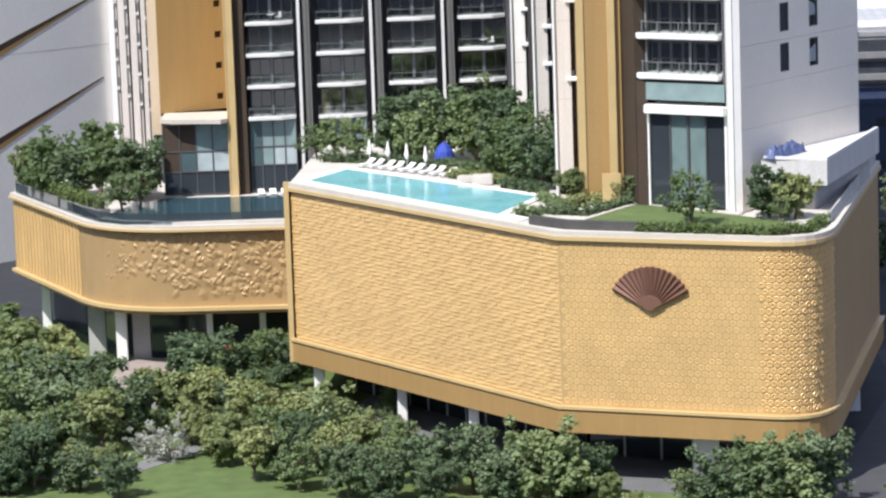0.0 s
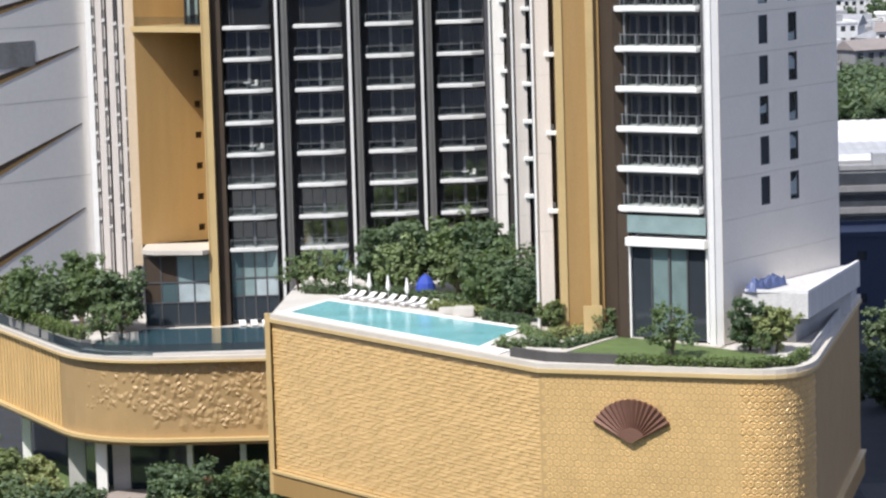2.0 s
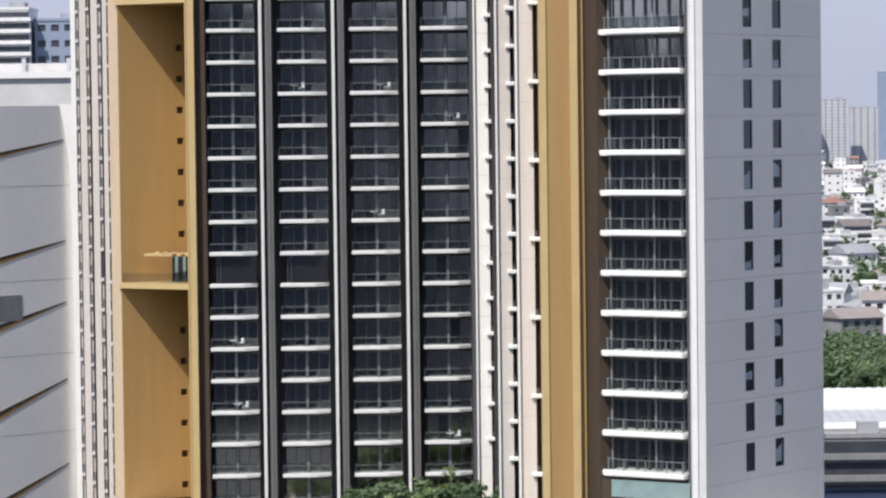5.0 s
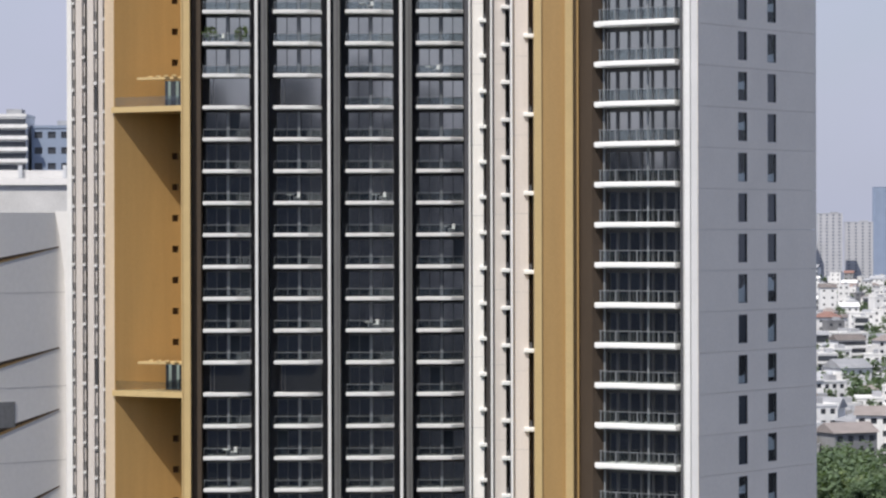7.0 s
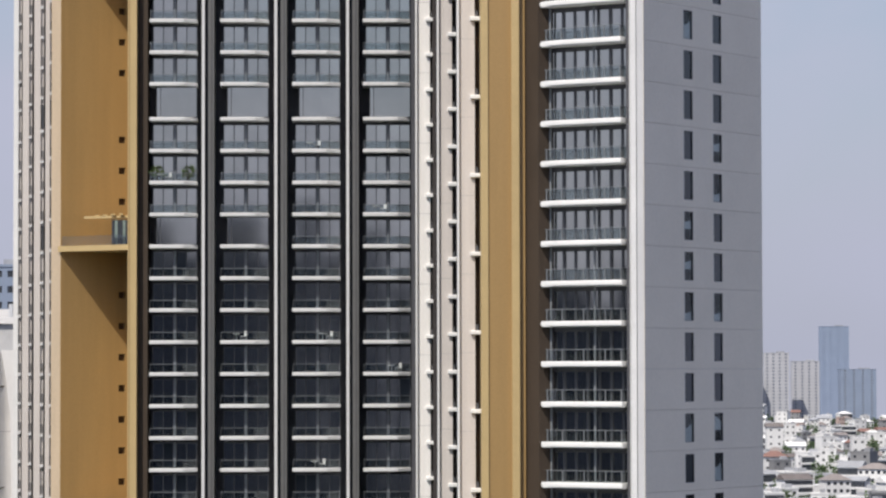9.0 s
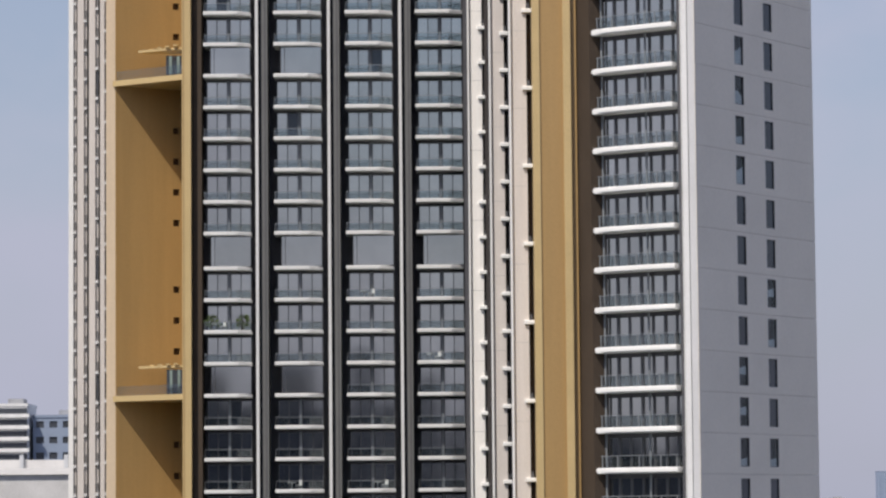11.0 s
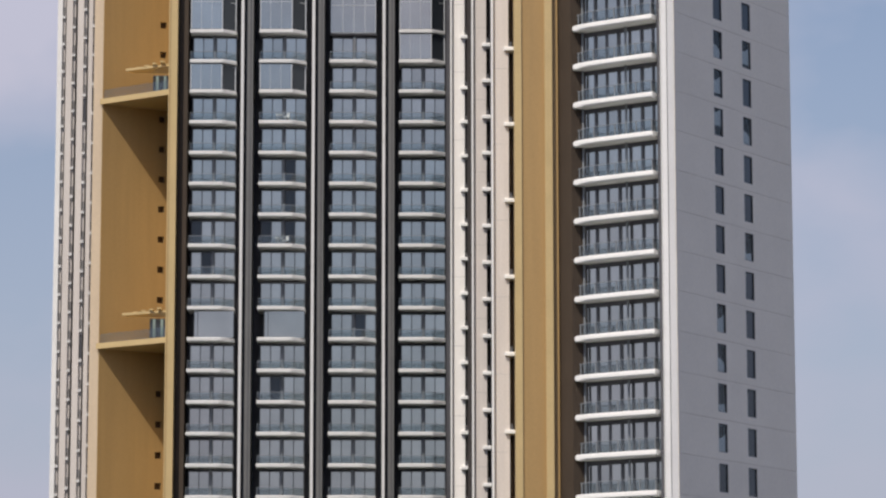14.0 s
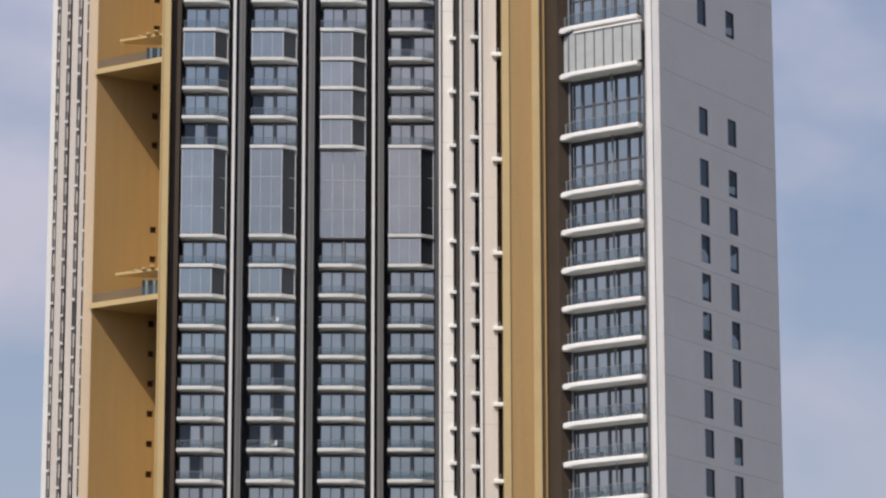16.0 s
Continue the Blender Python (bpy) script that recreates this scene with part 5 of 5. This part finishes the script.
def far_tree(x, y, s):
    """One crown of the far woods: leaf clumps over a short stem."""
    for i in range(14):
        a = rg.uniform(0, 6.28)
        r = 2.6 * s * rg.random() ** 0.5
        leaves(woods_v, woods_f, (x + r * math.cos(a), y + r * math.sin(a), s * rg.uniform(1.5, 6.5)), 1.3 * s, 14, 0.95 * s, rg)


for i in range(9):
    tree(("dark", "round2", "round")[i % 3], 86 + rg.uniform(0, 28), 735 + i * 11, 0, rg.uniform(0.9, 1.3), "city trees")
for i in range(90):
    yy = 742 + 1.3 * i
    far_tree(yy * rg.uniform(0.104, 0.152), yy, rg.uniform(0.9, 1.5))
y = 892.0
while y < 4300:
    x = 0.104 * y
    while x < (0.150 if y < 1200 else 0.160) * y:
        w, d, h = rg.uniform(7, 17), rg.uniform(7, 13), rg.choice((6, 7, 8, 9.5, 10.5, 12, 14))
        k = rg.random()
        wall = CITY_W if k < 0.78 else CITY_P if k < 0.85 else CITY_G
        roof = rg.choice(("flat", "flat", "hip", "gable", "flat"))
        label = {id(CITY_W): "white", id(CITY_P): "pink", id(CITY_G): "grey"}[id(wall)] + (" flat-roofed town house with dark windows" if roof == "flat" else " town house with a pitched roof")
        if y > 1200 and rg.random() < 0.12:
            h = rg.uniform(14, 22)
        near = y < 1700
        block("town_house", label, x, y + rg.uniform(-8, 8), w, d, h, wall, max(2, int(h / (3.2 if near else 4.5))), max(2, int(w / (3.0 if near else 4.6))), roof,
              rg.choice((ROOF_R, ROOF_B, ROOF_G, CITY_W, ROOF_B, ROOF_G, CITY_W)), win=(1.7, 1.6), turn=rg.uniform(-30, 30), bands=rg.random() < 0.3)
        if rg.random() < 0.9:
            far_tree(x + w + 2, y - 6, rg.uniform(0.8, 1.3))
        if near and rg.random() < 0.7:
            far_tree(x + rg.uniform(0, w), y - 13, rg.uniform(0.7, 1.3))
        x += w + rg.uniform(1, 7) + y * 0.002
    y += rg.uniform(20, 28) * (y / 850) ** 1.5
# far towers: their haze is in the wall and pane colours
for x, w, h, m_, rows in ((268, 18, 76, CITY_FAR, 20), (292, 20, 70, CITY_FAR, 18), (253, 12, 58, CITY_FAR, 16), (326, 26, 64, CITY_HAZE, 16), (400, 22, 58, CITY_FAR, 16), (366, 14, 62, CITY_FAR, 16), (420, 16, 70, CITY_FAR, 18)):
    block("tower_block", "distant tower block with haze painted into its pale colour", x * 1.87, 4400 + (x % 7) * 20, w * 1.87, 24, 65 + (h - 65) * 1.87 + 4, m_, rows, 4, win=(3.0, 2.4), group="far towers", cat="building", pane_mat=FAR_PANE)
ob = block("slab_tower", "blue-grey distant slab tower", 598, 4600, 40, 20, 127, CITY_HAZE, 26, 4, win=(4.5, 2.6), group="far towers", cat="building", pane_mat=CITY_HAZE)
for i in range(70):
    yy = 1150 + 3000 * (i / 69) ** 1.4
    far_tree(yy * rg.uniform(0.104, 0.16), yy, rg.uniform(1.2, 2.2))
ob = new("far_woods", leaf_mesh("far_woods", woods_v, woods_f, LEAF_B))
tagged(ob, "scattered dark green trees between the far houses", "woods", kind="stuff")
for i in range(12):
    tree("round2", 46 + rg.uniform(0, 14), 345 + i * 7, 0, rg.uniform(0.8, 1.1), "street trees")


# ---- small parts on the walls ----
# fan emblem: pleated metal blades
front_m, FL = along(PK, CORNER[0])
fan = thing("fan_emblem", "large brown pleated metal fan emblem on the tiled wall", "emblem")
fan.matrix_basis = front_m @ pose(8.3, -0.11, 15.35)
N = 16
for i in range(N):
    a0, a1 = [math.radians(-64 + 128 * (i + k) / N) for k in (0, 1)]
    am = (a0 + a1) / 2
    bm = B()
    pts = [(0.55 * math.sin(a0), 0.0, 0.55 * math.cos(a0)), (0.55 * math.sin(a1), 0.0, 0.55 * math.cos(a1)),
           (3.72 * math.sin(a1), 0.0, 3.72 * math.cos(a1)), (3.84 * math.sin(am), -0.22, 3.84 * math.cos(am)), (3.72 * math.sin(a0), 0.0, 3.72 * math.cos(a0)), (0.55 * math.sin(am), -0.12, 0.55 * math.cos(am))]
    f = [bm.verts.new(p) for p in pts]
    b = [bm.verts.new((p[0], 0.22, p[2])) for p in pts]
    bm.faces.new((f[0], f[5], f[3], f[4]))
    bm.faces.new((f[5], f[1], f[2], f[3]))
    ring = [0, 4, 3, 2, 1, 5]
    for k in range(6):
        p, q = ring[k], ring[(k + 1) % 6]
        bm.faces.new((f[p], b[p], b[q], f[q]))
    bmesh.ops.recalc_face_normals(bm, faces=bm.faces[:])
    part("blade", bm, MAUVE, fan)
bm = B()
for i in range(12):
    a0, a1 = [math.radians(-60 + 120 * (i + k) / 12) for k in (0, 1)]
    v = [bm.verts.new((r * math.sin(a), y, r * math.cos(a))) for y in (-0.24, 0.1) for r, a in ((0.0, 0), (1.35, a0), (1.35, a1))]
    bm.faces.new((v[0], v[1], v[2]))
    bm.faces.new((v[1], v[4], v[5], v[2]))
bmesh.ops.remove_doubles(bm, verts=bm.verts[:], dist=0.001)
part("hub", bm, MAUVE, fan, "darker hub of the fan")


def wall_path(path):
    """Running lengths along a plan path, and a function to a pose at a length (x along, y inwards)."""
    seg = []
    total = 0.0
    for a, b in zip(path, path[1:]):
        m, l_ = along(a, b)
        seg.append((total, l_, m))
        total += l_

    def at(s):
        for s0, l_, m in seg:
            if s <= s0 + l_ + 1e-6:
                return m @ pose(s - s0, 0, 0)
        return seg[-1][2] @ pose(s - seg[-1][0], 0, 0)
    return total, at


# slanting long tiles on the oblique wall, laid in running bond
TL, TH = 1.12, 0.355


def tile_verts(var):
    lift = (0.01, 0.085, 0.035)[var]
    rise = (0.06, 0.01, 0.035)[var]
    x0, x1, z0, z1 = 0.015, TL - 0.015, 0.008, TH - 0.008
    return [(x0, 0.0, z0), (x1, 0.0, z0), (x1, 0.0, z1), (x0, 0.0, z1), (x0, -lift - 0.04, z0 + 0.02), (x1, -rise - 0.04, z0 + 0.02), (x1, -0.02, z1), (x0, -0.02, z1)]


TQ = ((4, 5, 6, 7), (0, 1, 5, 4), (1, 2, 6, 5), (2, 3, 7, 6), (3, 0, 4, 7))
TILES = []
for var in range(3):
    me = bpy.data.meshes.new("tile")
    me.from_pydata(tile_verts(var), [], TQ)
    me.materials.append(GOLD_TILE)
    TILES.append(me)
total, at = wall_path([PA, PK])
trnd = random.Random(4)
cols, rows_ = int((total - 0.4) / TL), int((PT - PB - 0.1) / TH)
verts, faces = [], []
made = 0
body = [o for o in pod.children if o.name.startswith("podium_body")][0]
for r in range(rows_):
    for c in range(-1, cols + 1):
        s0 = 0.45 + c * TL + (0.5 * TL if r % 2 else 0.0)
        s1 = min(s0 + TL, total - 0.06)
        s0 = max(s0, 0.45)
        if s1 - s0 < 0.25:
            continue
        var = (c + r * 2 + trnd.choice((0, 0, 0, 1))) % 3
        m = at(s0) @ pose(0, 0.19, PB + 0.05 + r * TH) @ Matrix.Diagonal(((s1 - s0) / TL, 1, 1, 1))
        if c >= cols - 7 and made < 290:
            link("tile", TILES[var], body, m)
            made += 1
        else:
            i = len(verts)
            verts += [tuple(m @ Vector(v)) for v in tile_verts(var)]
            faces += [tuple(i + k for k in q) for q in TQ]
me = bpy.data.meshes.new("tile_field")
me.from_pydata(verts, [], faces)
me.materials.append(GOLD_TILE)
tagged(link("tile_field", me, pod), "gold slanting wall tiles", kind="stuff")

# round rosettes on the front wall and the rounded corner
RO = 0.64


def rosette():
    v, f = [], []
    n = 8
    for r, y in ((0.30, 0.0), (0.24, -0.035), (0.17, -0.035), (0.11, -0.005)):
        v += [(r * math.cos(2 * math.pi * k / n), y, r * math.sin(2 * math.pi * k / n)) for k in range(n)]
    for q in range(3):
        for k in range(n):
            f.append((q * n + k, q * n + (k + 1) % n, (q + 1) * n + (k + 1) % n, (q + 1) * n + k))
    f.append(tuple(3 * n + k for k in range(n)))
    i = len(v)
    v += [(-0.06, -0.05, -0.06), (0.06, -0.05, -0.06), (0.06, -0.05, 0.06), (-0.06, -0.05, 0.06), (0, -0.07, 0)]
    f += [(i, i + 1, i + 4), (i + 1, i + 2, i + 4), (i + 2, i + 3, i + 4), (i + 3, i, i + 4)]
    return v, f


rv, rf = rosette()
RME = bpy.data.meshes.new("rosette")
RME.from_pydata(rv, [], rf)
RME.materials.append(GOLD_TILE)
bm = B()
strip(bm, [PK] + CORNER, PB, PT, -0.14, 0.4)
part("wall_panel", bm, GOLD_MID, pod, "flat gold panel behind the rosettes")
total, at = wall_path([PK] + CORNER)
verts, faces = [], []
made = 0
for r in range(int((PT - PB - 0.2) / (RO * 0.87))):
    z = PB + 0.45 + r * RO * 0.87
    for c in range(int((total - 0.4) / RO)):
        s0 = 0.45 + c * RO + (RO / 2 if r % 2 else 0)
        if abs(s0 - 8.3) < 2.7 and abs(z - 17.2) < 1.3:
            continue
        m = at(s0) @ pose(0, 0.145, z, 0, trnd.uniform(0, 45), 0) @ Matrix.Diagonal((1, trnd.uniform(0.25, 0.7) if s0 < FL - 1 else trnd.uniform(1.2, 2.6), 1, 1))
        if made < 290 and 2 < s0 < 16:
            link("rosette", RME, body, m)
            made += 1
        else:
            i = len(verts)
            verts += [tuple(m @ Vector(p)) for p in rv]
            faces += [tuple(i + k for k in q) for q in rf]
me = bpy.data.meshes.new("rosette_field")
me.from_pydata(verts, [], faces)
me.materials.append(GOLD_TILE)
tagged(link("rosette_field", me, pod), "gold rosette wall tiles", kind="stuff")
# narrow pale strips and panel seams on the shaded side
side2, L2 = along(CORNER[-1], (37.6, 318.0))
for x in (3.0, 10.5, 18.0, 25.5, 33.0):
    bm = B()
    box(bm, x, x + 0.08, 0.30, 0.42, PB, PT)
    part("seam", bm, BROWN, body).matrix_basis = side2
for z in (8.5, 11.5, 14.5, 17.5):
    bm = B()
    box(bm, 6.4, 6.75, 0.30, 0.41, z, z + 1.9)
    part("light_strip", bm, COPING, body, "narrow pale strip").matrix_basis = side2

# ribs and petals on the lower podium
lbody = [o for o in low.children if o.name.startswith("podium_body")][0]
total, at = wall_path([LWALL[0], LWALL[1]])
bm = B()
v = [bm.verts.new(p) for p in ((-0.52, 0, 0), (0.40, -0.15, 0), (0.52, 0, 0), (-0.52, 0, QT - QB), (0.40, -0.15, QT - QB), (0.52, 0, QT - QB))]
for q in ((0, 1, 4, 3), (1, 2, 5, 4), (0, 2, 1), (3, 4, 5)):
    bm.faces.new([v[i] for i in q])
RIB = mesh_of("rib", bm, GOLD_TILE)
n = int(total / 1.15)
for i in range(n):
    link("rib", RIB, lbody, at(0.6 + i * 1.15) @ pose(0, 0.13, QB) @ Matrix.Diagonal((1, trnd.uniform(0.7, 1.2), 1, 1)))
bm = B()
rim = [bm.verts.new(p) for p in ((0.0, 0.0, -1.0), (0.26, 0, -0.55), (0.36, 0, 0.1), (0.22, 0, 0.65), (0.0, 0.0, 1.0), (-0.22, 0, 0.65), (-0.36, 0, 0.1), (-0.26, 0, -0.55))]
spine = [bm.verts.new(p) for p in ((0.0, -0.10, -0.5), (0.0, -0.20, 0.1), (0.0, -0.11, 0.6))]
for q in ((rim[0], rim[1], spine[0]), (rim[1], rim[2], spine[1], spine[0]), (rim[2], rim[3], spine[2], spine[1]), (rim[3], rim[4], spine[2]),
          (rim[4], rim[5], spine[2]), (rim[5], rim[6], spine[1], spine[2]), (rim[6], rim[7], spine[0], spine[1]), (rim[7], rim[0], spine[0])):
    bm.faces.new(q)
PETAL = mesh_of("petal", bm, GOLD_BACK)
total, at = wall_path(LWALL[1:-1])
for i in range(300):
    s0 = total * (0.14 + 0.86 * trnd.random() ** 0.85)
    zr = trnd.random()
    z = QB + 1.1 + zr * (QT - QB - 1.6)
    if s0 < total * 0.5 and zr < 0.25:
        continue
    k = trnd.uniform(0.5, 1.0)
    link("petal", PETAL, lbody, at(s0) @ pose(0, 0.38, z, 0, trnd.uniform(-75, 60), 0) @ Matrix.Diagonal((k * 1.4, trnd.uniform(0.4, 0.85), k * 0.72, 1)))

# ---- things left on the balconies ----
bm = B()
limb(bm, (0, 0, 0), (0, 0, 0.68), 0.04, 0.04, 8)
limb(bm, (0, 0, 0), (0, 0, 0.04), 0.25, 0.22, 10)
LEG_ME = mesh_of("pedestal", bm, ALU)
bm = B()
limb(bm, (0, 0, 0.68), (0, 0, 0.73), 0.42, 0.42, 14)
bm.faces.new([v for v in bm.verts if v.co.z > 0.7])
TOP_ME = mesh_of("tabletop", bm, WHITE)
bm = B()
box(bm, 0, 0.05, 0, 0.05, 0, 0.45)
SEATLEG_ME = mesh_of("leg", bm, ALU)
bm = B()
box(bm, -0.27, 0.27, -0.27, 0.27, 0.42, 0.48)
SEAT_ME = mesh_of("seat", bm, WHITE)
bm = B()
box(bm, -0.27, 0.27, 0.22, 0.28, 0.48, 0.95)
BACK_ME = mesh_of("backrest", bm, WHITE)
for c, k, dx in ((0, -2, 2.4), (0, -4, 2.8), (3, -5, 2.7), (2, 2, 2.4), (1, 6, 1.7), (2, 6, 3.2), (3, 5, 3.0), (0, 11, 1.2), (2, 12, 1.9), (3, 10, 1.4), (1, 22, 2.2), (1, 26, 2.2)):
    x, z = COLS[c][0] + dx, floor_z(k) + 0.2
    ob = thing("balcony_table", "small white round table on a balcony", "table", "balcony tables", (x, TY + 0.75, z))
    link("pedestal", LEG_ME, ob)
    link("tabletop", TOP_ME, ob)
    for s_, turn in ((0.75, -60),):
        ch = thing("balcony_chair", "small white chair at a balcony table", "chair", "balcony chairs")
        ch.matrix_basis = pose(x + s_, TY + 0.8, z, 0, 0, turn)
        for nm, me in (("seat", SEAT_ME), ("backrest", BACK_ME)):
            link(nm, me, ch)
        for lx in (-0.25, 0.2):
            for ly in (-0.25, 0.2):
                link("leg", SEATLEG_ME, ch, pose(lx, ly, 0))
for c, k, dx in ((0, 11, 0.7), (0, 11, 4.1)):
    ob = tree("small", COLS[c][0] + dx, TY + 1.2, floor_z(k) + 0.2, 0.48, "balcony plants")
